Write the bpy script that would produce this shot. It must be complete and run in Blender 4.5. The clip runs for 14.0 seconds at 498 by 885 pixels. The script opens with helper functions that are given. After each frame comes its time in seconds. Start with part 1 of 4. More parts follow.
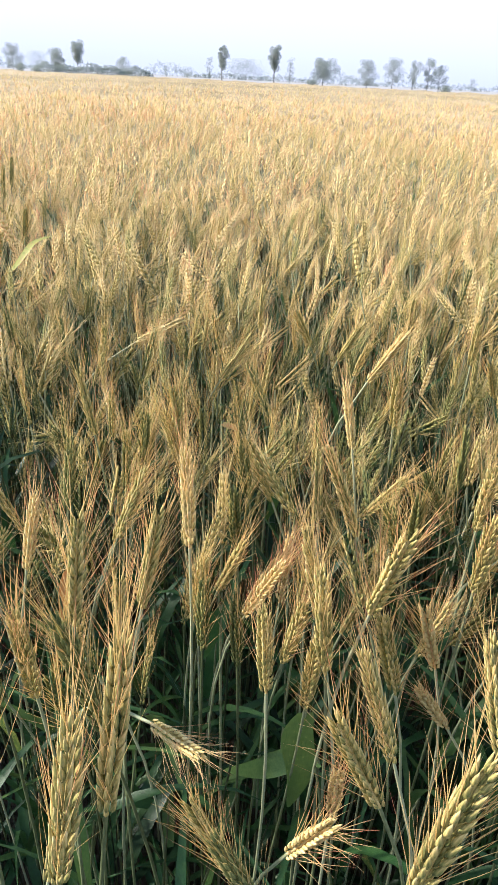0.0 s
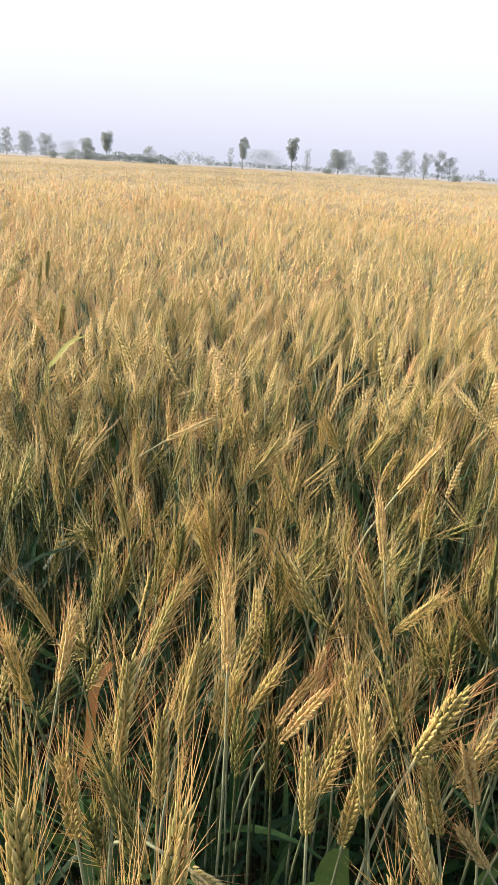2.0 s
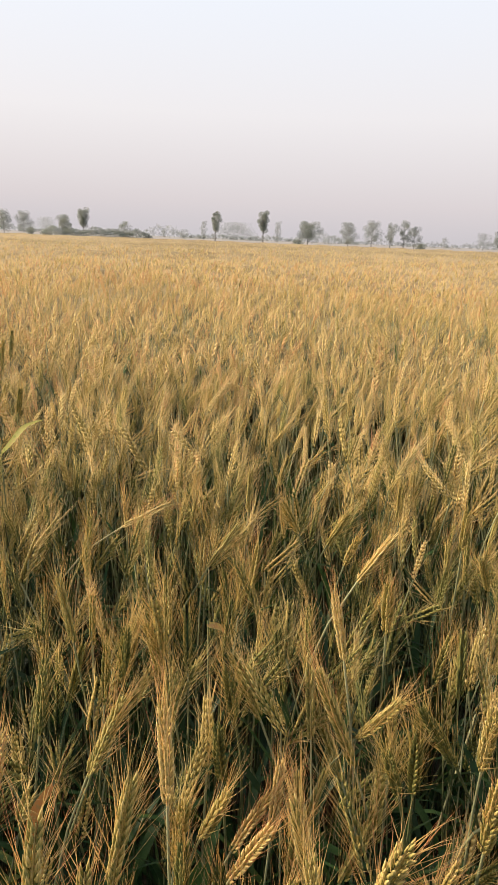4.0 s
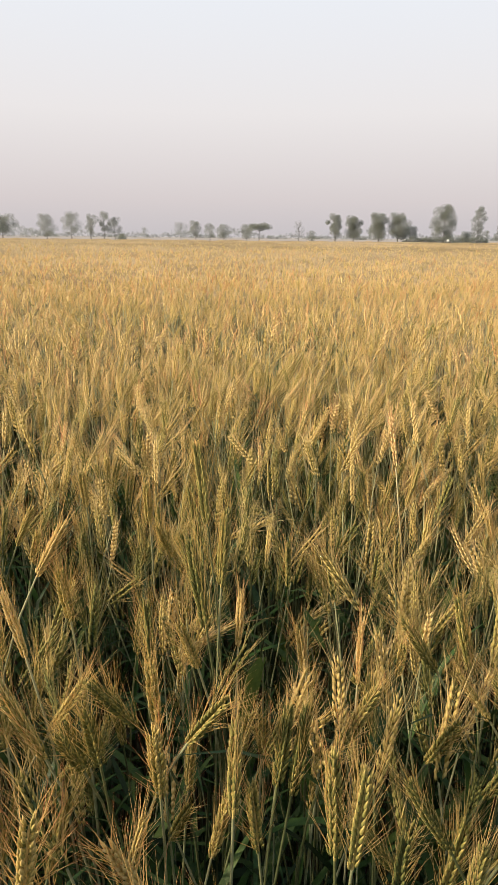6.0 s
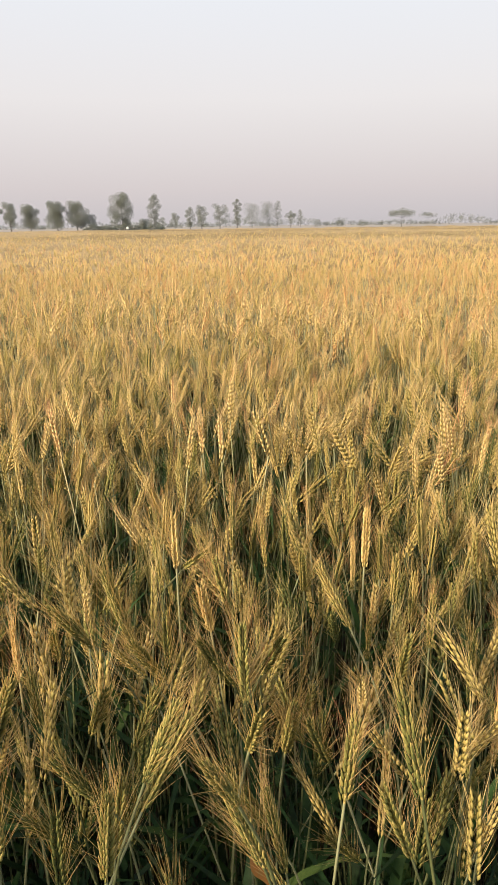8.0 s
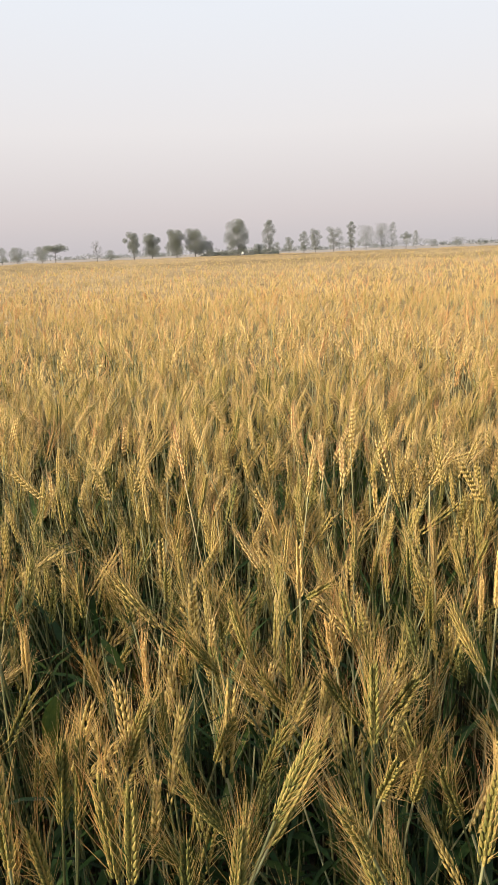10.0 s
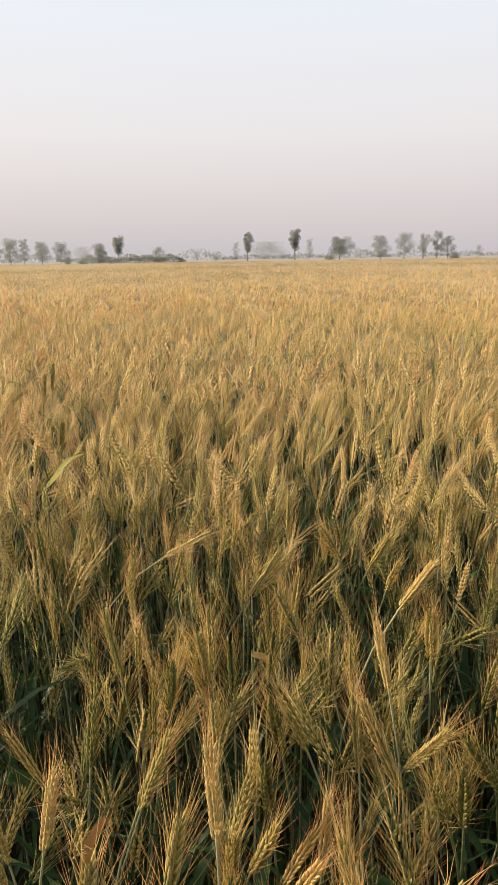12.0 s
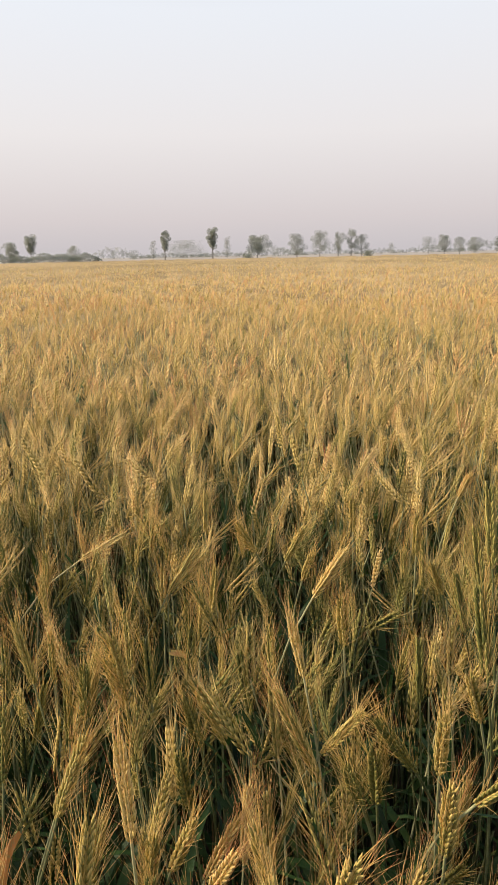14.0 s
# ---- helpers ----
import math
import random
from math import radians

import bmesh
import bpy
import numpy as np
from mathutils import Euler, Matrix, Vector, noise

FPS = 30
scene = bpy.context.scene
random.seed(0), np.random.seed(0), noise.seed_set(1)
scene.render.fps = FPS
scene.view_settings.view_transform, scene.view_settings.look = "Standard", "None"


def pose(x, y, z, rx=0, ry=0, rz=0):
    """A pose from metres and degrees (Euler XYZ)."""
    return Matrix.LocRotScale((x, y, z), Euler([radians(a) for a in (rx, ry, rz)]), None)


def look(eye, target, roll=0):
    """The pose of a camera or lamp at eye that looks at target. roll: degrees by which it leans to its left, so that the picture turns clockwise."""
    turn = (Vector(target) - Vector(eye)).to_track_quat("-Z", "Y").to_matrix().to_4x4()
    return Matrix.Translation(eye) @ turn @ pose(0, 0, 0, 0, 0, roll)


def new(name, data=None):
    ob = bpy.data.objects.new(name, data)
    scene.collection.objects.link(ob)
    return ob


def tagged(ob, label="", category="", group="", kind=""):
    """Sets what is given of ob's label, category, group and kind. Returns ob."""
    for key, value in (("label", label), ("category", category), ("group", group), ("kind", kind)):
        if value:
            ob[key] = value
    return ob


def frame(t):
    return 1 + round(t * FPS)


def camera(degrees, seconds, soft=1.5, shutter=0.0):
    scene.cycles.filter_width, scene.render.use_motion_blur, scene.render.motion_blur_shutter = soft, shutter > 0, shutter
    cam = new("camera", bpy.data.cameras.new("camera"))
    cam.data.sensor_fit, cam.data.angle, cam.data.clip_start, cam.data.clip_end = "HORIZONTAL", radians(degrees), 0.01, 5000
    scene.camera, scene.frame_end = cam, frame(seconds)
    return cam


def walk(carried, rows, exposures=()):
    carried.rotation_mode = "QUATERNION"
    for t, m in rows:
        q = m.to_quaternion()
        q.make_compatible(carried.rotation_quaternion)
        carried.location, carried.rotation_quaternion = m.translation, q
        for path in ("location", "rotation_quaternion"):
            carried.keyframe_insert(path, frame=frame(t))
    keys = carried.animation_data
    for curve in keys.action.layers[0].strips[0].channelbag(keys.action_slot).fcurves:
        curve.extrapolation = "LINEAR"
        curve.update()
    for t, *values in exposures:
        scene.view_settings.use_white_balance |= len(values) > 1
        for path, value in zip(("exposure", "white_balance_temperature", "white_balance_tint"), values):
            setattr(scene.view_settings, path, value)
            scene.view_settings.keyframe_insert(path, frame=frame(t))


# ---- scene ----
cam = camera(41.3, 14.0, soft=0.9)
PATH = [
    (0, (0.454, 0.344, 1.33), (0.184, 2.076, 0.366), 2.9),
    (0.5, (0.429, 0.353, 1.331), (0.01, 2.057, 0.372), 2.5),
    (1, (0.43, 0.354, 1.335), (0.053, 2.079, 0.397), 2.1),
    (1.5, (0.428, 0.353, 1.344), (0.093, 2.107, 0.442), 2.6),
    (2, (0.426, 0.346, 1.377), (0.091, 2.161, 0.606), 3.4),
    (2.2, (0.428, 0.351, 1.373), (0.084, 2.152, 0.575), 2.9),
    (4.3, (0.454, 0.391, 1.4), (0.189, 2.289, 0.826), 1.8),
    (4.5, (0.455, 0.391, 1.399), (0.243, 2.293, 0.816), 1.9),
    (5, (0.491, 0.396, 1.393), (0.51, 2.304, 0.793), 0.4),
    (5.5, (0.514, 0.389, 1.392), (0.752, 2.277, 0.777), 0.8),
    (6, (0.54, 0.376, 1.394), (1.036, 2.221, 0.801), 0.6),
    (6.5, (0.577, 0.334, 1.405), (1.406, 2.06, 0.826), -0.5),
    (7, (0.611, 0.316, 1.399), (1.788, 1.812, 0.786), -0.6),
    (7.2, (0.62, 0.311, 1.396), (1.865, 1.744, 0.763), -0.4),
    (9.3, (0.62, 0.314, 1.402), (1.769, 1.842, 0.815), -2.6),
    (9.5, (0.615, 0.317, 1.404), (1.722, 1.88, 0.827), -2.4),
    (10, (0.603, 0.328, 1.408), (1.587, 1.978, 0.854), -2.3),
    (10.5, (0.584, 0.343, 1.409), (1.349, 2.108, 0.858), -2.7),
    (11, (0.55, 0.362, 1.416), (0.921, 2.254, 0.885), -1.8),
    (11.5, (0.491, 0.382, 1.419), (0.349, 2.31, 0.906), -0.8),
    (12, (0.458, 0.384, 1.418), (0.043, 2.265, 0.88), -0.9),
    (12.5, (0.452, 0.385, 1.417), (0.006, 2.259, 0.88), -0.8),
    (13, (0.455, 0.383, 1.42), (0.04, 2.271, 0.909), -0.8),
    (13.5, (0.47, 0.385, 1.417), (0.193, 2.293, 0.884), -1.1),
    (14, (0.477, 0.386, 1.414), (0.286, 2.301, 0.868), -1.2),
]
EXPOSURES = [(0.0, 0.76, 5100, 9.6), (1.0, 0.73, 5050, 9.6), (1.5, 0.68, 5150, 9.6), (2.0, 0.47, 5600, 10), (2.8, 0.24, 6000, 10.3), (4.3, 0.08, 6500, 10.5), (5.5, 0.02, 6550, 10), (14.0, 0.02, 6550, 10.3)]
walk(cam, [(t, look(eye, target, roll)) for t, eye, target, roll in PATH], EXPOSURES)

# ---- sky and sun ----
SUN_AZ, SUN_EL = 268.0, 23.0   # degrees: clockwise from +y, above the horizon
world = bpy.data.worlds.new("hazy_sky")
scene.world = world
world.use_nodes = True
wn, wl = world.node_tree.nodes, world.node_tree.links
wn.clear()
sky = wn.new("ShaderNodeTexSky")
sky.sky_type = "NISHITA"
sky.sun_disc = False
sky.sun_elevation, sky.sun_rotation = radians(SUN_EL), radians(SUN_AZ)
sky.dust_density, sky.air_density = 6.0, 1.5
sky_out = wn.new("ShaderNodeBackground")
sky_out.inputs["Strength"].default_value = 0.1
wl.new(sky.outputs["Color"], sky_out.inputs["Color"])
wc = wn.new("ShaderNodeTexCoord")
sep = wn.new("ShaderNodeSeparateXYZ")
wl.new(wc.outputs["Generated"], sep.inputs[0])
ramp = wn.new("ShaderNodeValToRGB")
for i, (p, c) in enumerate([(0.0, (0.62, 0.585, 0.61)), (0.05, (0.725, 0.665, 0.675)), (0.16, (0.865, 0.83, 0.84)), (0.30, (0.87, 0.90, 0.96)), (0.55, (0.52, 0.58, 0.68)), (1.0, (0.30, 0.37, 0.48))]):
    e = ramp.color_ramp.elements[i] if i < 2 else ramp.color_ramp.elements.new(p)
    e.position, e.color = p, (*c, 1)
wl.new(sep.outputs["Z"], ramp.inputs[0])
haze_out = wn.new("ShaderNodeBackground")
haze_out.inputs["Strength"].default_value = 1.07
wl.new(ramp.outputs[0], haze_out.inputs["Color"])
wmix = wn.new("ShaderNodeMixShader")
wmix.inputs[0].default_value = 0.85
wl.new(sky_out.outputs[0], wmix.inputs[1])
wl.new(haze_out.outputs[0], wmix.inputs[2])
wout = wn.new("ShaderNodeOutputWorld")
wl.new(wmix.outputs[0], wout.inputs["Surface"])

sun = new("sun", bpy.data.lights.new("sun", "SUN"))
sun.data.energy, sun.data.angle, sun.data.color = 6.6, radians(5.0), (1.0, 0.81, 0.57)
az, el = radians(SUN_AZ), radians(SUN_EL)
sun_at = Vector((math.sin(az) * math.cos(el), math.cos(az) * math.cos(el), math.sin(el))) * 50
sun.matrix_world = look(sun_at, (0, 0, 0))


# ---- materials ----
def mat(name, rough=0.7, spec=0.3):
    m = bpy.data.materials.new(name)
    m.use_nodes = True
    b = m.node_tree.nodes["Principled BSDF"]
    b.inputs["Roughness"].default_value = rough
    b.inputs["Specular IOR Level"].default_value = spec
    return m, m.node_tree.nodes, m.node_tree.links, b


def ramp_node(nodes, stops):
    r = nodes.new("ShaderNodeValToRGB")
    for i, (p, c) in enumerate(stops):
        e = r.color_ramp.elements[i] if i < 2 else r.color_ramp.elements.new(p)
        e.position, e.color = p, (*c, 1)
    return r


def noise_node(nodes, links, scale, detail=3.0, coord="Object"):
    tc = nodes.new("ShaderNodeTexCoord")
    n = nodes.new("ShaderNodeTexNoise")
    n.inputs["Scale"].default_value, n.inputs["Detail"].default_value = scale, detail
    links.new(tc.outputs[coord], n.inputs["Vector"])
    return n


def math_node(nodes, links, op, a, b):
    n = nodes.new("ShaderNodeMath")
    n.operation = op
    for i, v in enumerate((a, b)):
        if hasattr(v, "links"):
            links.new(v, n.inputs[i])
        else:
            n.inputs[i].default_value = v
    return n.outputs[0]


def grain_material(name, stops, per="island", amount=0.35, rough=0.62, glow=0.0, bump=900.0, veins=0.0):
    """Plant skin: the colour follows the ripe value, ripeness plus painted shade, with grain and a random shift piece
    by piece.
    """
    m, nodes, links, b = mat(name, rough)
    at = nodes.new("ShaderNodeAttribute")
    at.attribute_name = "ripe"
    if per == "object":
        rnd = nodes.new("ShaderNodeObjectInfo").outputs["Random"]
    else:
        rnd = nodes.new("ShaderNodeNewGeometry").outputs["Random Per Island"]
    n = noise_node(nodes, links, 160.0, 2.0)
    v = math_node(nodes, links, "ADD", at.outputs["Fac"], math_node(nodes, links, "MULTIPLY", math_node(nodes, links, "SUBTRACT", rnd, 0.5), amount))
    v = math_node(nodes, links, "ADD", v, math_node(nodes, links, "MULTIPLY", math_node(nodes, links, "SUBTRACT", n.outputs["Fac"], 0.5), 0.25))
    fine = noise_node(nodes, links, bump or 900.0, 2.0)
    if veins:
        lengthwise = nodes.new("ShaderNodeMapping")
        lengthwise.inputs["Scale"].default_value = (1.0, 1.0, 0.12)
        links.new(fine.inputs["Vector"].links[0].from_socket, lengthwise.inputs["Vector"])
        links.new(lengthwise.outputs[0], fine.inputs["Vector"])
        v = math_node(nodes, links, "ADD", v, math_node(nodes, links, "MULTIPLY", math_node(nodes, links, "SUBTRACT", fine.outputs["Fac"], 0.5), veins))
    r = ramp_node(nodes, stops)
    links.new(v, r.inputs[0])
    links.new(r.outputs[0], b.inputs["Base Color"])
    if bump:
        bp = nodes.new("ShaderNodeBump")
        bp.inputs["Strength"].default_value, bp.inputs["Distance"].default_value = 0.6, 0.0007
        links.new(fine.outputs["Fac"], bp.inputs["Height"])
        links.new(bp.outputs[0], b.inputs["Normal"])
    if glow:
        tr = nodes.new("ShaderNodeBsdfTranslucent")
        links.new(r.outputs[0], tr.inputs["Color"])
        mx = nodes.new("ShaderNodeMixShader")
        mx.inputs[0].default_value = glow
        links.new(b.outputs[0], mx.inputs[1])
        links.new(tr.outputs[0], mx.inputs[2])
        links.new(mx.outputs[0], nodes["Material Output"].inputs["Surface"])
    return m


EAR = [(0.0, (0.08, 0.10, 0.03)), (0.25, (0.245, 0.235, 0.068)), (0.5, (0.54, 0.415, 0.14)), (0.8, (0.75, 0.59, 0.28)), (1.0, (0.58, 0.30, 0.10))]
AWN = [(0.0, (0.48, 0.45, 0.16)), (0.35, (0.78, 0.605, 0.265)), (0.7, (0.87, 0.66, 0.335)), (0.88, (0.80, 0.53, 0.27)), (1.0, (0.66, 0.30, 0.175))]
# STEM and LEAF start near black: shade deep in the crop, painted in
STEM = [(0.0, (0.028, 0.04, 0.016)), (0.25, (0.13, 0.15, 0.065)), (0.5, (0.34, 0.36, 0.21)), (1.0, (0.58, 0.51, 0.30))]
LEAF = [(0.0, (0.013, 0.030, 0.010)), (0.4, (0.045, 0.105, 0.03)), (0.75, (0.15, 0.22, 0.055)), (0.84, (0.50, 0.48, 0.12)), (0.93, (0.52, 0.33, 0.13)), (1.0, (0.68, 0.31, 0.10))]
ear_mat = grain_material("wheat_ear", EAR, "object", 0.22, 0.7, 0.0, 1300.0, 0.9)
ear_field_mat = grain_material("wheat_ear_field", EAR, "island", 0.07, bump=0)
awn_mat = grain_material("wheat_awn", AWN, "island", 0.32, 0.45, 0.5, 0)
stem_mat = grain_material("wheat_stem", STEM, "island", 0.4, 0.5, 0.0, 0)
leaf_mat = grain_material("wheat_leaf", LEAF, "island", 0.2, 0.45, 0.25, 700.0, 0.22)


def soil_material():
    m, nodes, links, b = mat("soil", 0.95, 0.1)
    big, fine = noise_node(nodes, links, 0.35, 5.0), noise_node(nodes, links, 30.0, 6.0)
    v = math_node(nodes, links, "ADD", math_node(nodes, links, "MULTIPLY", big.outputs["Fac"], 0.5), math_node(nodes, links, "MULTIPLY", fine.outputs["Fac"], 0.5))
    r = ramp_node(nodes, [(0.3, (0.035, 0.028, 0.02)), (0.7, (0.11, 0.085, 0.055))])
    links.new(v, r.inputs[0])
    links.new(r.outputs[0], b.inputs["Base Color"])
    bp = nodes.new("ShaderNodeBump")
    bp.inputs["Distance"].default_value = 0.02
    links.new(fine.outputs["Fac"], bp.inputs["Height"])
    links.new(bp.outputs[0], b.inputs["Normal"])
    return m


def canopy_material():
    m, nodes, links, b = mat("ripening_wheat", 0.85, 0.1)
    big, mid, fine = noise_node(nodes, links, 0.05, 4.0), noise_node(nodes, links, 0.9, 5.0), noise_node(nodes, links, 14.0, 4.0)
    v = math_node(nodes, links, "ADD", math_node(nodes, links, "MULTIPLY", big.outputs["Fac"], 0.45), math_node(nodes, links, "MULTIPLY", mid.outputs["Fac"], 0.25))
    v = math_node(nodes, links, "ADD", v, math_node(nodes, links, "MULTIPLY", fine.outputs["Fac"], 0.4))
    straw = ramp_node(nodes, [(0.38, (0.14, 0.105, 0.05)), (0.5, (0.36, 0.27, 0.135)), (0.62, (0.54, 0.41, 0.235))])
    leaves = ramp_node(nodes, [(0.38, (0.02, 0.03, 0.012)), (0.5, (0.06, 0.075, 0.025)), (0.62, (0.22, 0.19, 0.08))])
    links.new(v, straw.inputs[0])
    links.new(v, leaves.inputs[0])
    # darker green low on the sheet, straw-coloured higher up
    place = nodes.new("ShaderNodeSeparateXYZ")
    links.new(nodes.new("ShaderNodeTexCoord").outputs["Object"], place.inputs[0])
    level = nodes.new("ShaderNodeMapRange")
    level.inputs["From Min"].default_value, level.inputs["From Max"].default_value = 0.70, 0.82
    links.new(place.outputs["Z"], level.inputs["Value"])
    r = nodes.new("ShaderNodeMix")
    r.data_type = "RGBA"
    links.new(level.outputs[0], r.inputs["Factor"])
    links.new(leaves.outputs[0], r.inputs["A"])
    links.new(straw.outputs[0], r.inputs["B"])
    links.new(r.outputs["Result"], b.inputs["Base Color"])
    bp = nodes.new("ShaderNodeBump")
    bp.inputs["Strength"].default_value, bp.inputs["Distance"].default_value = 0.8, 0.06
    links.new(fine.outputs["Fac"], bp.inputs["Height"])
    links.new(bp.outputs[0], b.inputs["Normal"])
    return m


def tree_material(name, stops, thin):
    """Leaves or bark made part clear for haze: thin is the share of what lies behind that shows through."""
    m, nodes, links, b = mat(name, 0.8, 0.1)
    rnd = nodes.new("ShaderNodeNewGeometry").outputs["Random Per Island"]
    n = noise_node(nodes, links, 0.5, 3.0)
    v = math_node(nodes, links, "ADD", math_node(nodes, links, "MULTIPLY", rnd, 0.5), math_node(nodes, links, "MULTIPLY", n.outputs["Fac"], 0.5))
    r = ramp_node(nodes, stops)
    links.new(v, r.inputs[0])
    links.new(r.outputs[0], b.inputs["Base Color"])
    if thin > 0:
        tr, see_through = nodes.new("ShaderNodeBsdfTranslucent"), nodes.new("ShaderNodeBsdfTransparent")
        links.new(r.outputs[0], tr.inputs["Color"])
        leaf, hazed_leaf = nodes.new("ShaderNodeMixShader"), nodes.new("ShaderNodeMixShader")
        leaf.inputs[0].default_value, hazed_leaf.inputs[0].default_value = 0.6, thin
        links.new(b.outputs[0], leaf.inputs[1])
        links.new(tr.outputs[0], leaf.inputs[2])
        links.new(leaf.outputs[0], hazed_leaf.inputs[1])
        links.new(see_through.outputs[0], hazed_leaf.inputs[2])
        links.new(hazed_leaf.outputs[0], nodes["Material Output"].inputs["Surface"])
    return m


# haze put into the trees: paled colours, clearer materials with distance
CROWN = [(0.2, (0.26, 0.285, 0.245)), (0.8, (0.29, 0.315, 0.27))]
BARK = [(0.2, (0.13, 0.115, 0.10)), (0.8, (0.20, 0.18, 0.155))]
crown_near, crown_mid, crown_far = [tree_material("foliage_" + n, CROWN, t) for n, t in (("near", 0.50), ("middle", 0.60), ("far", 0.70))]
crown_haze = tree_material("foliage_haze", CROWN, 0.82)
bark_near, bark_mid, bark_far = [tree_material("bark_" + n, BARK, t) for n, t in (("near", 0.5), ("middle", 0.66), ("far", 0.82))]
soil_mat, canopy_mat = soil_material(), canopy_material()
# far ground painted pale in place of haze
far_mat = tree_material("haze_pale_field", [(0.2, (0.36, 0.335, 0.32)), (0.8, (0.44, 0.41, 0.39))], 0.0)


# ---- mesh tools ----
class Geo:
    """Gathers triangles with a material slot and a ripe value, ripeness plus painted shade, for every corner point."""

    def __init__(self):
        self.v, self.f, self.m, self.r, self.n = [], [], [], [], 0

    def add(self, verts, tris, slot=0, ripe=0.5):
        verts, tris = np.asarray(verts, float).reshape(-1, 3), np.asarray(tris, int).reshape(-1, 3)
        self.v.append(verts)
        self.f.append(tris + self.n)
        self.m.append(np.full(len(tris), slot))
        self.r.append(np.broadcast_to(np.asarray(ripe, float), (len(verts),)))
        self.n += len(verts)

    def arrays(self):
        return np.concatenate(self.v), np.concatenate(self.f), np.concatenate(self.m), np.concatenate(self.r)

    def mesh(self, name, mats, smooth=True):
        v, f, m, r = self.arrays()
        me = bpy.data.meshes.new(name)
        me.vertices.add(len(v))
        me.vertices.foreach_set("co", v.ravel())
        me.loops.add(len(f) * 3)
        me.loops.foreach_set("vertex_index", f.ravel())
        me.polygons.add(len(f))
        me.polygons.foreach_set("loop_start", np.arange(len(f)) * 3)
        me.polygons.foreach_set("loop_total", np.full(len(f), 3))
        for x in mats:
            me.materials.append(x)
        me.polygons.foreach_set("material_index", m)
        me.polygons.foreach_set("use_smooth", np.full(len(f), smooth))
        at = me.attributes.new("ripe", "FLOAT", "POINT")
        at.data.foreach_set("value", r)
        me.update()
        me.validate()
        return me


def rot(axis, deg):
    return np.array(Matrix.Rotation(radians(deg), 3, axis))


def towards(d):
    """Turns +z onto the direction d."""
    return np.array(Vector((0, 0, 1)).rotation_difference(Vector(d)).to_matrix())


def husk(length, width, depth, sides=6, rings=3):
    """A pointed, plump husk that grows along +z from the origin."""
    v = [(0, 0, 0)]
    for i in range(1, rings + 1):
        t = i / (rings + 1)
        s = math.sin(math.pi * t ** 0.62) ** 1.15 * 0.5
        for k in range(sides):
            a = 2 * math.pi * k / sides
            v.append((width * s * math.cos(a), depth * s * math.sin(a), length * t))
    v.append((0, 0, length))
    f = []
    for k in range(sides):
        j = (k + 1) % sides
        f.append((0, 1 + j, 1 + k))
        for i in range(rings - 1):
            a, b = 1 + i * sides, 1 + (i + 1) * sides
            f += [(a + k, a + j, b + j), (a + k, b + j, b + k)]
        f.append((1 + (rings - 1) * sides + k, 1 + (rings - 1) * sides + j, len(v) - 1))
    return np.array(v), np.array(f)


def tube(points, radii, sides=4):
    points = np.asarray(points, float)
    v, f = [], []
    for i, p in enumerate(points):
        d = points[min(i + 1, len(points) - 1)] - points[max(i - 1, 0)]
        q = towards(d)
        for k in range(sides):
            a = 2 * math.pi * k / sides
            v.append(p + q @ np.array((radii[i] * math.cos(a), radii[i] * math.sin(a), 0)))
    for i in range(len(points) - 1):
        for k in range(sides):
            a, b, c, d = i * sides + k, i * sides + (k + 1) % sides, (i + 1) * sides + k, (i + 1) * sides + (k + 1) % sides
            f += [(a, b, d), (a, d, c)]
    return np.array(v), np.array(f)


def ribbon(points, widths, side):
    """A flat blade along the points, with a fold along its middle."""
    points, side = np.asarray(points, float), np.asarray(side, float)
    v, f = [], []
    for p, w in zip(points, widths):
        v += [p - side * w / 2, p - np.array((0, 0, 0.12 * w)), p + side * w / 2]
    for i in range(len(points) - 1):
        a, b = 3 * i, 3 * i + 3
        f += [(a, a + 1, b + 1), (a, b + 1, b), (a + 1, a + 2, b + 2), (a + 1, b + 2, b + 1)]
    return np.array(v), np.array(f)


def leaf_points(rng, length, rise, droop, yaw, n=8):
    """The middle line of a blade that climbs, arches over and hangs."""
    out = np.array((math.cos(yaw), math.sin(yaw), 0.0))
    pts, p, ang = [], np.zeros(3), radians(rise)
    for i in range(n):
        pts.append(p.copy())
        p = p + (out * math.cos(ang) + np.array((0, 0, math.sin(ang)))) * length / (n - 1)
        ang -= radians(droop) / (n - 1) * (0.5 + i / n)
    return np.array(pts), np.array((-math.sin(yaw), math.cos(yaw), 0.0))


def blade(rng, length, width, rise, droop, yaw, n=8):
    pts, side = leaf_points(rng, length, rise, droop, yaw, n)
    w = [width * (0.55 + 0.45 * math.sin(math.pi * min(1, i / (n - 1) * 1.6 + 0.1))) * (1 - (i / (n - 1)) ** 4 * 0.97) for i in range(n)]
    return ribbon(pts, w, side)


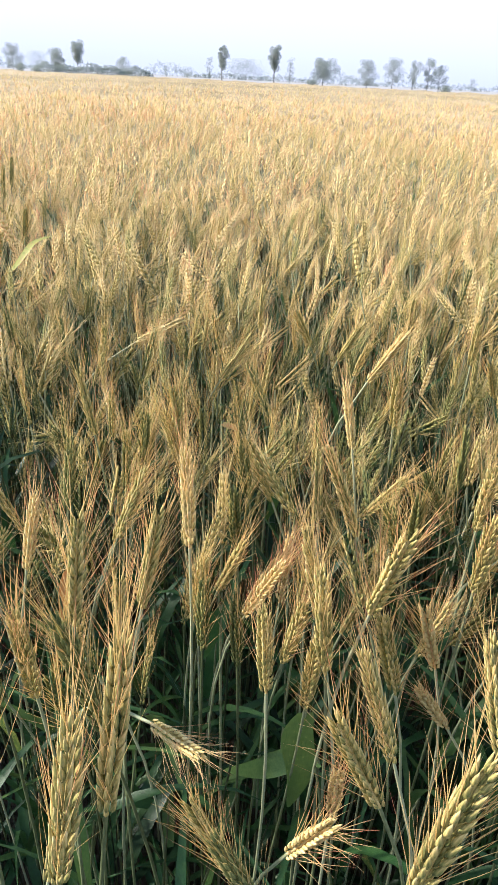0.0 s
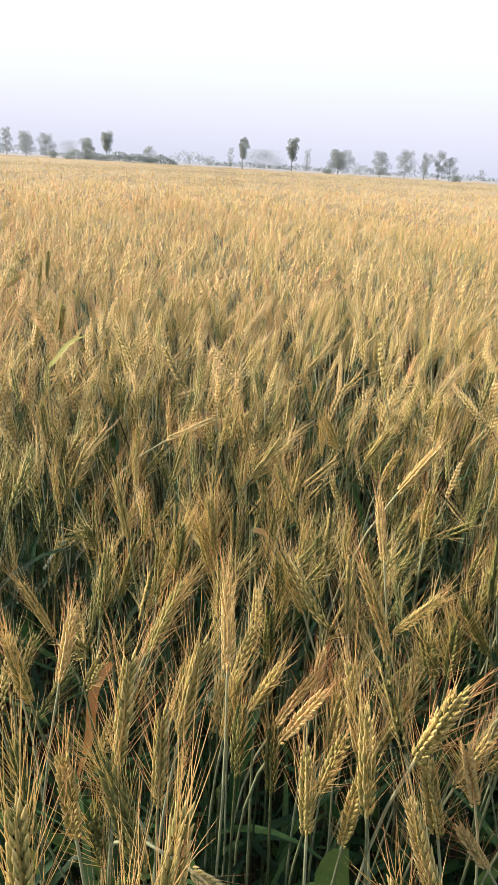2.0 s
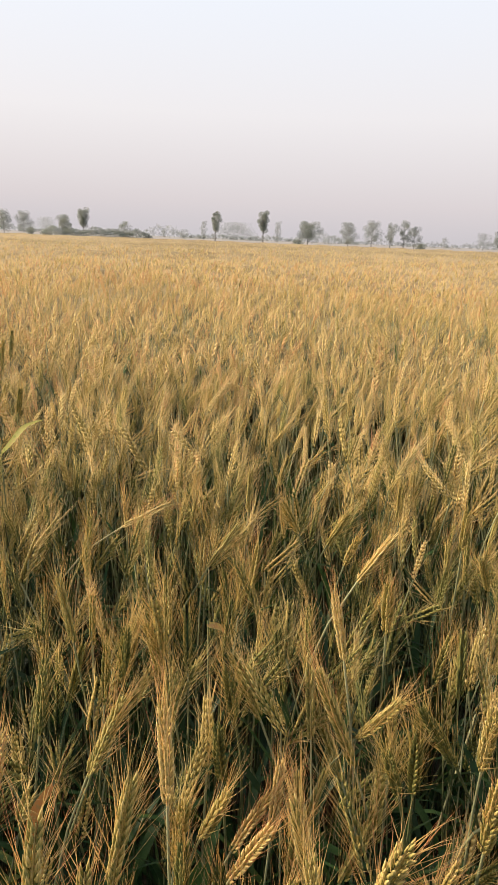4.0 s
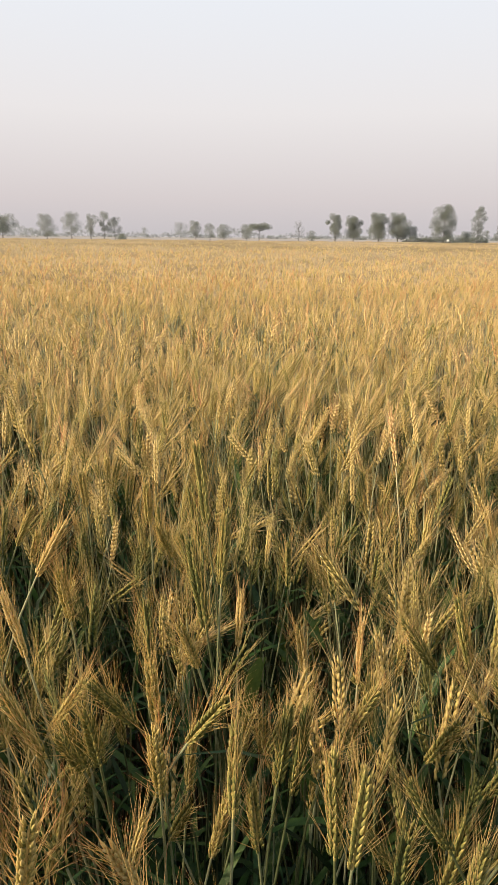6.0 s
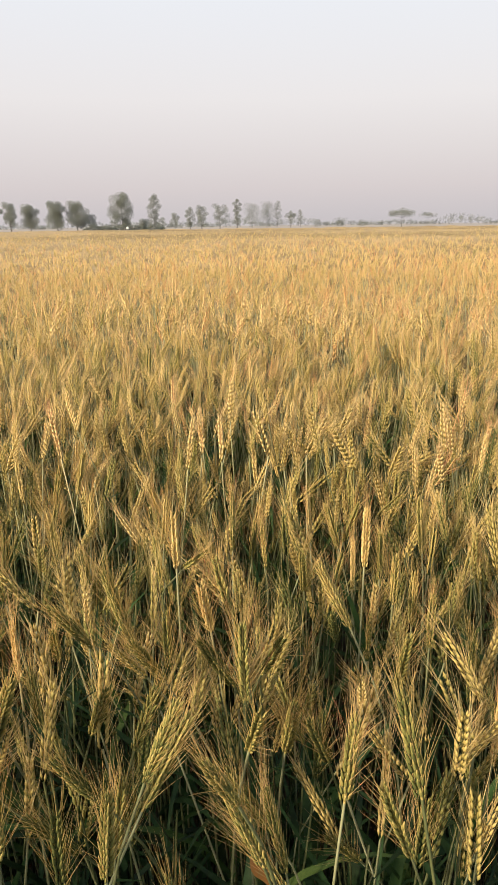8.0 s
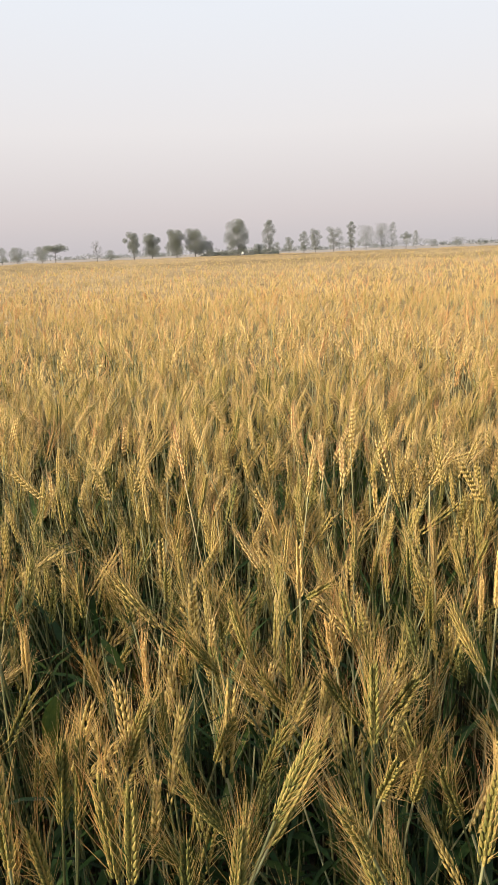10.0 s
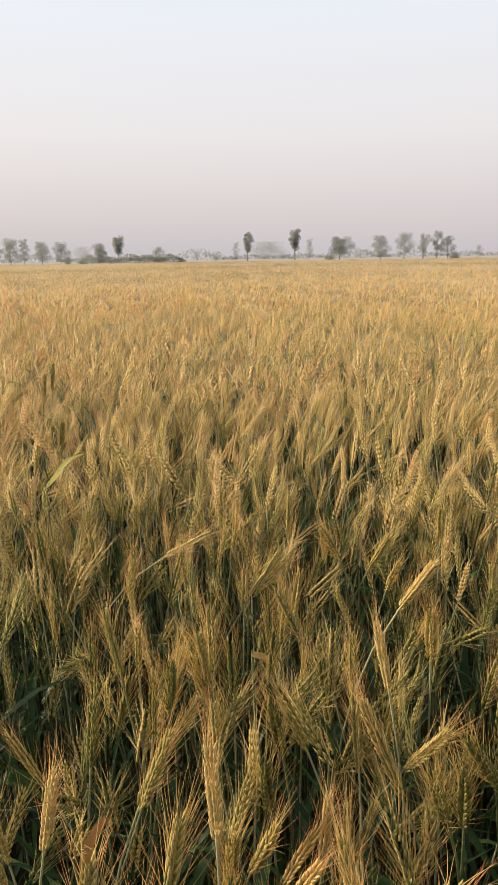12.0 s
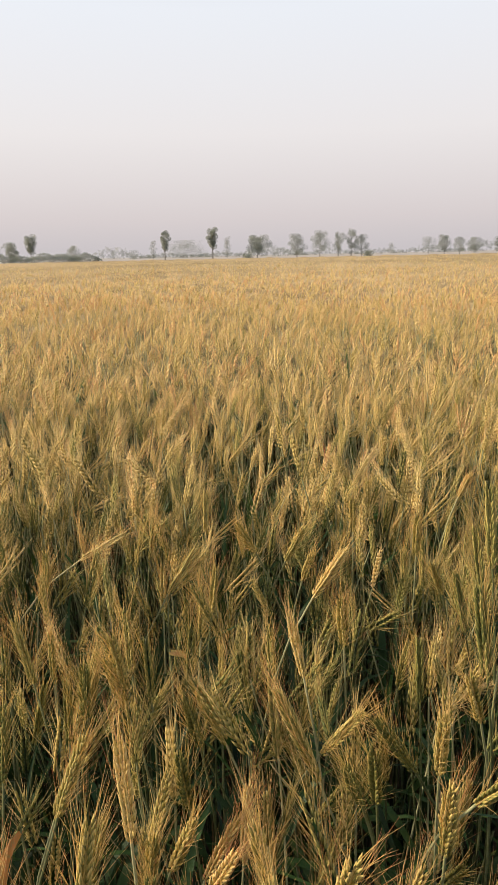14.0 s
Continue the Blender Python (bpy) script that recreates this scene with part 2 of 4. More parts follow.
def awn(rng, at, way, length, r0, segs=4, sides=3):
    """A stiff bristle that tapers and bends slightly."""
    way = np.asarray(way, float) / np.linalg.norm(way)
    bend = rng.normal(0, 0.05, 3)
    pts = [at + way * length * t + bend * length * t * t for t in np.linspace(0, 1, segs)]
    if sides == 2:
        s = np.cross(way, rng.normal(0, 1, 3))
        s /= np.linalg.norm(s)
        v, f = [], []
        for i, p in enumerate(pts[:-1]):
            w = r0 * (1 - 0.8 * i / (segs - 1))
            v += [p - s * w, p + s * w]
        v.append(pts[-1])
        for i in range(segs - 2):
            a = 2 * i
            f += [(a, a + 1, a + 3), (a, a + 3, a + 2)]
        f.append((2 * segs - 4, 2 * segs - 3, 2 * segs - 2))
        return np.array(v), np.array(f)
    return tube(pts, [r0 * (1 - 0.85 * i / (segs - 1)) for i in range(segs)], sides)


def spikelet_places(rng, length, count):
    """Where the spikelets sit on an ear: two opposite rows, staggered, overlapping, smaller at both ends."""
    out = []
    for i in range(count):
        t = i / max(1, count - 1)
        size = 0.62 + 0.48 * math.sin(math.pi * (0.14 + 0.74 * t)) * rng.uniform(0.92, 1.06)
        side = 1 if i % 2 else -1
        out.append((np.array((side * 0.0023, rng.normal(0, 0.0004), length * 0.90 * t)), side * (15 - 8 * t) + rng.normal(0, 2.2), rng.normal(0, 7), size))
    return out


def ear_turn(tilt, swing):
    return rot("Y", tilt) @ rot("Z", swing)


def spikelet_geo(rng, g, sides, rings, husks):
    for k in range(husks):
        off = (k - (husks - 1) / 2)
        v, f = husk(0.0140, 0.0040, 0.0037, sides, rings)
        q = rot("X", -15 * off)
        # greener husk base, darkened further as painted shade between the grains
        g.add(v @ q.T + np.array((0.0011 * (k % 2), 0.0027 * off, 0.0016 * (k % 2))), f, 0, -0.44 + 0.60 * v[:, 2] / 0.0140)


def awn_set(rng, length, per, r0, segs, sides, ripe):
    """The beard of one ear: bristles fan out all along it and end a little above its tip."""
    g = Geo()
    for at, tilt, swing, size in spikelet_places(rng, length, 23):
        t = at[2] / length
        for k in range(per):
            if rng.random() < 0.1:
                continue
            side = 1 if tilt > 0 else -1
            q = ear_turn(side * (22 - 12 * t) + rng.normal(0, 6), 0) @ rot("X", rng.choice((-1, 1)) * rng.uniform(2, 17 - 6 * t))
            way = q @ np.array((0, 0, 1.0))
            start = at + ear_turn(tilt, swing) @ np.array((0, rng.normal(0, 0.0025), 0.010 * size))
            v, f = awn(rng, start, way, rng.uniform(0.046, 0.072) * (1 - 0.22 * t), r0, segs, sides)
            g.add(v, f, 0, np.clip(ripe * 0.55 + 0.06 + rng.normal(0, 0.1) + 0.50 * np.repeat(np.linspace(0, 1, segs), sides) ** 1.4, 0, 1))
    return g


# ---- ground and field ----
EYE_X, EYE_Y = 0.50, 0.36


def hill(x, y):
    """Gentle waves in the height of the crop."""
    return 0.030 * np.sin(1.9 * x + 0.7) * np.sin(1.6 * y + 0.4) + 0.028 * np.sin(0.55 * x - 0.43 * y) + 0.02 * np.sin(3.9 * x + 2.3 * y)


def polar_sheet(radii, steps, height):
    """A round sheet about the place where the walk begins; height(x, y, r) gives its z."""
    v, f = [], []
    a = np.linspace(0, 2 * math.pi, steps, endpoint=False)
    for r in radii:
        x, y = EYE_X + r * np.sin(a), EYE_Y + r * np.cos(a)
        v.append(np.stack((x, y, height(x, y, r)), 1))
    for i in range(len(radii) - 1):
        k = np.arange(steps)
        j = (k + 1) % steps
        p, q, s, t = i * steps + k, i * steps + j, (i + 1) * steps + k, (i + 1) * steps + j
        f += [np.stack((p, t, q), 1), np.stack((p, s, t), 1)]
    return np.concatenate(v), np.concatenate(f)


g = Geo()
v, f = polar_sheet([0.001, 1, 3, 8, 25, 80, 250, 700, 1800, 4200], 96, lambda x, y, r: 0.0 * x)
g.add(v, f)
ground = new("ground", g.mesh("ground", [soil_mat]))
tagged(ground, "dark bare farm soil reaching to the hazy horizon", "ground", kind="structure")

rs = np.random.default_rng(11)
g = Geo()
v, f = polar_sheet([112, 200, 300, 500, 1000, 2000, 4300], 96, lambda x, y, r: 0.02 + 0.0 * x)
g.add(v, f)
far_fields = new("far_fields", g.mesh("far_fields", [far_mat]))
tagged(far_fields, "flat fields beyond the wheat, coloured pale for haze", "field", kind="structure")
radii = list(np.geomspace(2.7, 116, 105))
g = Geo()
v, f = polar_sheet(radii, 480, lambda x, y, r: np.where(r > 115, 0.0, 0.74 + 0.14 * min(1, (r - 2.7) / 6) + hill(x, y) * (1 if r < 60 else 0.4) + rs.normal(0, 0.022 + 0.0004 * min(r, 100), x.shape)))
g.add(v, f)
# unseen crop added beside and behind the walk; it also blocks low sun
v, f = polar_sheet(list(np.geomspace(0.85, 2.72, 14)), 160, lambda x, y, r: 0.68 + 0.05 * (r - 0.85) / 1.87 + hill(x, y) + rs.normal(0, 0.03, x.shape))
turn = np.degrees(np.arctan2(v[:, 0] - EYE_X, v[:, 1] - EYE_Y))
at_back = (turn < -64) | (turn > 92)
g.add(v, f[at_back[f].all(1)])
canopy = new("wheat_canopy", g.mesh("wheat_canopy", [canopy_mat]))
tagged(canopy, "dense golden carpet of ripening wheat across the field", "wheat field", kind="stuff")


# ---- wheat: templates by distance ----
LEANS = [3, 6, 9, 12, 15, 20, 25, 32, 45, 65]
WEIGHTS = [5, 6, 8, 11, 14, 16, 16, 13, 9, 4]


def neck(lean, height, n):
    """The middle line of a stalk from its root to the ear's base at the origin, bending over at the top."""
    pts = []
    for t in np.linspace(0, 1, n):
        h = -height * (1 - t)
        x = -math.sin(radians(lean)) * max(0.0, 0.16 + h) ** 2 / 0.32 if h > -0.16 else 0.0
        pts.append((x, 0, h))
    pts = np.array(pts)
    pts[:, 0] -= pts[-1, 0]
    return pts


GAPS = [(0.80, 1.12, 0.13), (0.42, 0.76, 0.07), (-0.03, 1.02, 0.07), (0.62, 1.02, 0.06), (1.22, 0.82, 0.06), (0.33, 1.62, 0.09), (0.78, 1.72, 0.09)]
TUFTS = [(0.58, 2.20, 0.10), (0.26, 1.83, 0.09), (0.33, 2.07, 0.09), (1.29, 2.18, 0.09), (1.88, 2.13, 0.08), (2.07, 2.07, 0.08), (0.05, 2.05, 0.07), (1.62, 1.62, 0.07)]


def standing(x, y):
    """False inside the thin spots of the crop."""
    ok = np.sin(8.3 * x + 1.0 + 2.0 * np.sin(3.1 * y)) * np.sin(7.1 * y + 0.5 + 1.5 * np.sin(2.7 * x)) < 0.9
    for gx, gy, gr in GAPS + TUFTS:
        ok = ok & (np.hypot(np.asarray(x) - gx, np.asarray(y) - gy) > gr)
    return ok


def field_plant(rng, lean, count, sides, rings, per, awn_r, awn_sides, segs, stem_n, stem_sides, leaves, fat=1.0, awn_len=1.0, husks=1):
    """A whole plant in one set of triangles: slot 0 ear, 1 awns, 2 stalk, 3 leaves; the ear's base is the origin."""
    g = Geo()
    q = rot("Y", lean)
    length = 0.093
    for at, tilt, swing, size in spikelet_places(rng, length, count):
        long = length * 1.1 if count == 1 else max(0.0138, (1.9 if count > 12 else 2.4) * length / count)
        for k in range(husks):
            off = k - (husks - 1) / 2
            v, f = husk(long, 0.0050 * fat, (0.0050 if husks > 1 or count == 1 else 0.0086) * fat, sides, rings)
            # husk bases darkened: crevice shade put into the colour
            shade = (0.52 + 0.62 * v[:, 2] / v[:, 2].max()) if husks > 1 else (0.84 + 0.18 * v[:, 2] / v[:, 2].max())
            v = v @ rot("X", -17 * off).T + np.array((0, 0.0030 * off, 0.002 * k))
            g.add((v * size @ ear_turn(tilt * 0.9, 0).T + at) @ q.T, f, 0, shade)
    for k in range(per):
        t = rng.random()
        tilt = (19 - 10 * t) * (1 if k % 2 else -1) + rng.normal(0, 6)
        way = rot("Y", tilt) @ rot("X", rng.normal(0, 11)) @ np.array((0, 0, 1.0))
        v, f = awn(rng, np.array((0.004 * (1 if k % 2 else -1), 0, length * (0.08 + 0.87 * t))), way, rng.uniform(0.046, 0.074) * (1 - 0.2 * t) * awn_len, awn_r, segs, awn_sides)
        g.add(v @ q.T, f, 1, 1.0)
    if stem_n:
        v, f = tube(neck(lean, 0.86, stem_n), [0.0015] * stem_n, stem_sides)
        # stalk darkens towards the root: painted shade of the crop around it
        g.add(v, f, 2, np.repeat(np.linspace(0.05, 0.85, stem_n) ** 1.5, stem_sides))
    for k in range(leaves):
        v, f = blade(rng, rng.uniform(0.16, 0.30), rng.uniform(0.009, 0.015), rng.uniform(40, 80), rng.uniform(60, 170), rng.uniform(0, 6.28), 5)
        g.add(v + np.array((0, 0, -rng.uniform(0.12, 0.55))), f, 3, 0.6)
    return g.arrays()


def spread(rng, count, r0, r1, power=0.0, a0=-46.0, a1=72.0):
    """Places in a ring sector in front of the walk; power > 0 thins them out with distance."""
    u = rng.random(count)
    if power == 0:
        r = np.sqrt(r0 ** 2 + u * (r1 ** 2 - r0 ** 2))
    elif power == 0.5:
        r = r0 + u * (r1 - r0)
    else:
        r = r0 * (r1 / r0) ** u
    a = np.radians(rng.uniform(a0, a1, count))
    return EYE_X + r * np.sin(a), EYE_Y + r * np.cos(a), r


def clump(x, y):
    """Riper and greener patches of the field, from 0 to 1."""
    return 0.5 + 0.25 * np.sin(1.3 * x + 0.8 * y) + 0.25 * np.sin(2.7 * y - 1.9 * x + 1.0)


def plant_out(g, rng, templates, x, y, top, ripe, tilt=9.0, low=0.82, high=1.1):
    """Puts a turned and scaled copy of a template at every place."""
    pick = rng.choice(len(templates), len(x), p=np.array(WEIGHTS) / sum(WEIGHTS))
    for k, (v, f, m, share) in enumerate(templates):
        idx = np.nonzero(pick == k)[0]
        if not len(idx):
            continue
        n = len(idx)
        yaw = np.where(rng.random(n) < 0.55, rng.normal(0.4, 0.9, n), rng.uniform(0, 6.28, n))
        tx, ty = np.radians(rng.normal(0, tilt, n)), np.radians(rng.normal(0, tilt, n))
        s = rng.uniform(low, high, n)
        c, d = np.cos(yaw), np.sin(yaw)
        vx, vy, vz = v[:, 0], v[:, 1], v[:, 2]
        px = s[:, None] * (c[:, None] * vx - d[:, None] * vy)
        py = s[:, None] * (d[:, None] * vx + c[:, None] * vy)
        pz = np.broadcast_to(vz, px.shape) * np.where(vz > 0, s[:, None], 1.0)
        p = np.stack((px + np.sin(tx)[:, None] * np.maximum(pz, -0.3) + x[idx][:, None], py + np.sin(ty)[:, None] * np.maximum(pz, -0.3) + y[idx][:, None], pz + top[idx][:, None]), 2)
        base = g.n + np.arange(n)[:, None, None] * len(v)
        g.v.append(p.reshape(-1, 3))
        g.f.append((f[None] + base).reshape(-1, 3))
        g.m.append(np.tile(m, n))
        # plants with lower tops get a lower value, greener and darker
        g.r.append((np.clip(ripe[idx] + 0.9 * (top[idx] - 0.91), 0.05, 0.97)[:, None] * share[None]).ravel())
        g.n += n * len(v)


FIELD_MATS = [ear_field_mat, awn_mat, stem_mat, leaf_mat]


def ripeness(rng, x, y, shift=0.0):
    return np.clip(0.41 + 0.15 * clump(x, y) + rng.normal(0, 0.17, x.shape) + shift, 0.05, 0.95)


def field_ring(name, label, seed, count, r0, r1, power, make, z_sd, tilt=9.0, riper=0.08):
    rng = np.random.default_rng(seed)
    templates = [make(rng, lean) for lean in LEANS]
    x, y, r = spread(rng, count, r0, r1, power)
    keep = standing(x, y) | (r > 5)
    x, y, r, count = x[keep], y[keep], r[keep], int(keep.sum())
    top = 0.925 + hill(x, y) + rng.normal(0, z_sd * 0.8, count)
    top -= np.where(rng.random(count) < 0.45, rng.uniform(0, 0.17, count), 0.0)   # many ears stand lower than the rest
    g = Geo()
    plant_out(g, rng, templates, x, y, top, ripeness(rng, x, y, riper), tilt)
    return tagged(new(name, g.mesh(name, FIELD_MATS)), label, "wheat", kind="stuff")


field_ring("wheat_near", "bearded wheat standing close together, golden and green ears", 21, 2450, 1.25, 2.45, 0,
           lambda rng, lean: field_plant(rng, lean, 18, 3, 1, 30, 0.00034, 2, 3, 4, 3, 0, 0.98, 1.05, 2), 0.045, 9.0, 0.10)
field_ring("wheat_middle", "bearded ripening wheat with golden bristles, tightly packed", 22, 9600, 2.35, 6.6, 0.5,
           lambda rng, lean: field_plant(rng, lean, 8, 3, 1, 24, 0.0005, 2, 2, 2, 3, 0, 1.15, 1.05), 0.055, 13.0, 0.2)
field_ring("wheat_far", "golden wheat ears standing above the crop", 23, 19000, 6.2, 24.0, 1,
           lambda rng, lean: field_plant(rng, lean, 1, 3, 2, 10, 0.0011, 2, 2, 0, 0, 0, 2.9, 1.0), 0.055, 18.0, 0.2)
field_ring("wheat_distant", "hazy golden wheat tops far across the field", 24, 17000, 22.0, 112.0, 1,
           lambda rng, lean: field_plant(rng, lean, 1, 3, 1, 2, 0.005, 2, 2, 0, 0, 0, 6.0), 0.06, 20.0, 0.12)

# unseen crop added at the back and sides of the walk to block low sun, and lower ears between the near plants
rng = np.random.default_rng(25)
templates = [field_plant(rng, lean, 4, 3, 1, 5, 0.0016, 2, 2, 2, 3, 0, 1.7) for lean in LEANS]
x, y, r = spread(rng, 5600, 0.55, 3.4, 0, 71.5, 314.5)
keep = (r > 1.3) | ((y - EYE_Y < -0.06 * r) & (y - EYE_Y < 0.45 * (x - EYE_X) + 0.6))
keep &= (r > 1.3) | (x < EYE_X) | (y < EYE_Y - 0.12)
x, y, r = x[keep], y[keep], r[keep]
g = Geo()
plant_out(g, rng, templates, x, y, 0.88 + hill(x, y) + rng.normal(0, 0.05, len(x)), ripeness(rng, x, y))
tagged(new("wheat_behind", g.mesh("wheat_behind", FIELD_MATS)), "unseen bearded wheat added around the walk, blocks low sun", "wheat", kind="stuff")
rng = np.random.default_rng(26)
templates = [field_plant(rng, lean, 19, 4, 1, 30, 0.00034, 2, 3, 5, 3, 1, 0.9, 1.05, 2) for lean in LEANS]
x, y, r = spread(rng, 900, 0.56, 1.5, 0, -60.0, 86.0)
keep = standing(x, y)
x, y = x[keep], y[keep]
g = Geo()
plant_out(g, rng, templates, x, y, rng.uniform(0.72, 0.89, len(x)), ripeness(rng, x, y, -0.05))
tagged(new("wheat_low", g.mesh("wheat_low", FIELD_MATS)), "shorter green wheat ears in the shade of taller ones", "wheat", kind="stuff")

# low leaves and lower stalks between the near plants, coloured dark as painted shade
rng = np.random.default_rng(31)
g = Geo()
n_leaf = 3900
x, y, r = spread(rng, n_leaf, 0.50, 3.6, 0.5)
for i in range(n_leaf):
    v, f = blade(rng, rng.uniform(0.16, 0.34), rng.uniform(0.009, 0.019), rng.uniform(35, 85), rng.uniform(40, 170), rng.uniform(0, 6.28), 6)
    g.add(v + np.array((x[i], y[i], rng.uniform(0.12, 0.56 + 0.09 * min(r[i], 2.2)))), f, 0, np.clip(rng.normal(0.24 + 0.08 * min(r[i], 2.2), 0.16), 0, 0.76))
for gx, gy, gr in TUFTS:
    for _ in range(26):
        a, d = rng.uniform(0, 6.28), gr * rng.random() ** 0.5
        v, f = blade(rng, rng.uniform(0.18, 0.34), rng.uniform(0.010, 0.018), rng.uniform(58, 88), rng.uniform(30, 120), rng.uniform(0, 6.28), 6)
        g.add(v + np.array((gx + d * math.cos(a), gy + d * math.sin(a), rng.uniform(0.45, 0.68))), f, 0, np.clip(rng.normal(0.50, 0.1), 0, 0.74))
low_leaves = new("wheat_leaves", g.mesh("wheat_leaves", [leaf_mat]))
tagged(low_leaves, "long green wheat leaves arching between the stalks", "leaves", kind="stuff")
rng = np.random.default_rng(32)
g = Geo()
x, y, r = spread(rng, 480, 0.1, 1.7)
for i in range(480):
    dx, dy, h = rng.normal(0, 0.05), rng.normal(0, 0.05), rng.uniform(0.6, 0.84)
    v, f = tube([(x[i], y[i], 0), (x[i] + dx * 0.3, y[i] + dy * 0.3, h * 0.5), (x[i] + dx, y[i] + dy, h)], [0.0019, 0.0017, 0.0014], 3)
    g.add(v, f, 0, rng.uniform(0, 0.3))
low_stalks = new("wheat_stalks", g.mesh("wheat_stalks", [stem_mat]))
tagged(low_stalks, "thin wheat stalks, coloured dark for the shade low in the crop", "stalks", kind="stuff")


# ---- wheat: single plants close by ----
def part(name, mesh, parent, m=None, label=""):
    ob = new(name, mesh)
    ob.parent = parent
    if m is not None:
        ob.matrix_local = m
    return tagged(ob, label) if label else ob


RIPE = {"gold": 0.54, "pale": 0.76, "green": 0.28, "russet": 0.83, "dark": 0.38, "olive": 0.40}
SAY = {"gold": "golden bearded wheat plant with a full ear", "pale": "pale straw-coloured bearded wheat plant, ear upright on its stalk",
       "green": "unripe grey-green bearded wheat plant among golden ones", "russet": "russet bearded wheat plant with reddish bristles", "olive": "half-ripe olive-gold bearded wheat plant with coppery bristles", "dark": "bearded wheat plant with dark-edged olive grains and green bristles"}
hero_rng = np.random.default_rng(41)
spikelet_mesh, awns_mesh, rachis_mesh, ear_mesh = {}, {}, {}, {}
PLACES = [spikelet_places(np.random.default_rng(50 + k), 0.095, 23) for k in range(4)]
for tone, value in RIPE.items():
    spikelet_mesh[tone] = []
    for k in range(3):
        g = Geo()
        spikelet_geo(hero_rng, g, 6, 3, 3)
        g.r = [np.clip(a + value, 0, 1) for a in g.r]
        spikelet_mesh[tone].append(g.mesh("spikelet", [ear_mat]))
    awns_mesh[tone] = [awn_set(np.random.default_rng(60 + k), 0.095, 2, 0.00030, 4, 3, 0.25 if tone == "dark" else value + (0.38 if k == 4 or (k == 3 and tone in ("olive", "russet")) else 0.0)).mesh("beard", [awn_mat]) for k in range(5)]
    g = Geo()
    v, f = tube([(0, 0, 0), (0.0004, 0, 0.045), (0, 0, 0.088)], [0.0016, 0.0014, 0.0007], 5)
    g.add(v, f, 0, value)
    rachis_mesh[tone] = g.mesh("ear", [ear_mat])
    ear_mesh[tone] = []
    for k in range(4):
        g = Geo()
        for at, tilt, swing, size in PLACES[k]:
            h = Geo()
            spikelet_geo(hero_rng, h, 5, 2, 2)
            v, f, _, tint = h.arrays()
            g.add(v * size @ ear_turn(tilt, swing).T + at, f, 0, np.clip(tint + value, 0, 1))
        ear_mesh[tone].append(g.mesh("ear", [ear_mat]))


def wheat(x, y, z, dx, dy, dz, tone, detail=True):
    """One plant: the ear's base stands at (x, y, z) and the ear points along (dx, dy, dz)."""
    r = hero_rng
    d = np.array((dx, dy, dz))
    size = float(np.linalg.norm(d))
    d /= size
    root = np.array((x - dx / size * 0.12 + r.normal(0, 0.02), y - dy / size * 0.12 + r.normal(0, 0.02), 0.0))
    thing = tagged(new("wheat_plant"), SAY[tone], "wheat plant", "wheat plants at the field's edge")
    thing.location = root
    base = np.array((x, y, z)) - root
    reach = z * 0.30
    pts = []
    for t in np.linspace(0, 1, 12):
        pts.append((1 - t) ** 3 * np.zeros(3) + 3 * (1 - t) ** 2 * t * np.array((0, 0, z * 0.45)) + 3 * (1 - t) * t * t * (base - d * reach * (0.35 if d[2] < 0.3 else 1) - np.array((0, 0, 0.0 if d[2] > 0.3 else 0.12))) + t ** 3 * base)
    g = Geo()
    v, f = tube(pts, [0.0020 - 0.0007 * i / 11 for i in range(12)], 5)
    # stem coloured darker downwards to paint in shade near the ground
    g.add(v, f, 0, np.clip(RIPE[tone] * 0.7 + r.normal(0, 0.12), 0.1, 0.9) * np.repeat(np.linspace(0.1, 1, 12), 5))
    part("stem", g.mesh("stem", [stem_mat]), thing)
    turn = Matrix(towards(d)).to_4x4() @ Matrix.Rotation(r.uniform(0, 6.28), 4, "Z")
    s = size / 0.095
    girth = 0.42 + 0.48 * s
    beard_at = Matrix.Translation(base) @ turn @ Matrix.Diagonal((girth, girth, s, 1))
    m = Matrix.Translation(base) @ turn @ Matrix.Diagonal((girth * 0.88, girth * 0.88, s, 1))
    k = int(r.integers(4))
    if detail:
        ear = part("ear", rachis_mesh[tone], thing, m)
        for at, tilt, swing, sz in PLACES[k]:
            part("spikelet", spikelet_mesh[tone][int(r.integers(3))], ear, Matrix.Translation(at) @ Matrix(ear_turn(tilt, swing)).to_4x4() @ Matrix.Diagonal((sz, sz, sz, 1)))
    else:
        part("ear", ear_mesh[tone][k], thing, m)
    part("beard", awns_mesh[tone][int(r.integers(5))], thing, beard_at, "fine straw-gold bristles" if tone != "russet" else "fine reddish bristles")
    for _ in range(int(r.integers(1, 3)) if detail else int(r.integers(0, 2))):
        g = Geo()
        v, f = blade(r, r.uniform(0.16, 0.28), r.uniform(0.010, 0.016), r.uniform(40, 80), r.uniform(60, 170), r.uniform(0, 6.28), 7)
        h = r.uniform(0.35, 0.68)
        j = int(h * 11)
        g.add(v + pts[j], f, 0, np.clip(r.normal(0.30, 0.16), 0, 0.76))
        part("leaf", g.mesh("leaf", [leaf_mat]), thing)
    SPOTS.append((x, y))
    return thing


SPOTS = []
wheat(0.337, 0.790, 0.970, -0.003, -0.001, 0.099, "pale")
wheat(0.295, 0.648, 1.005, 0.009, 0.004, 0.093, "gold")
wheat(0.312, 0.732, 0.948, 0.016, 0.005, 0.100, "gold")
wheat(0.355, 0.545, 0.979, 0.014, 0.005, 0.129, "gold")
wheat(0.324, 0.617, 0.947, -0.020, -0.008, 0.105, "green")
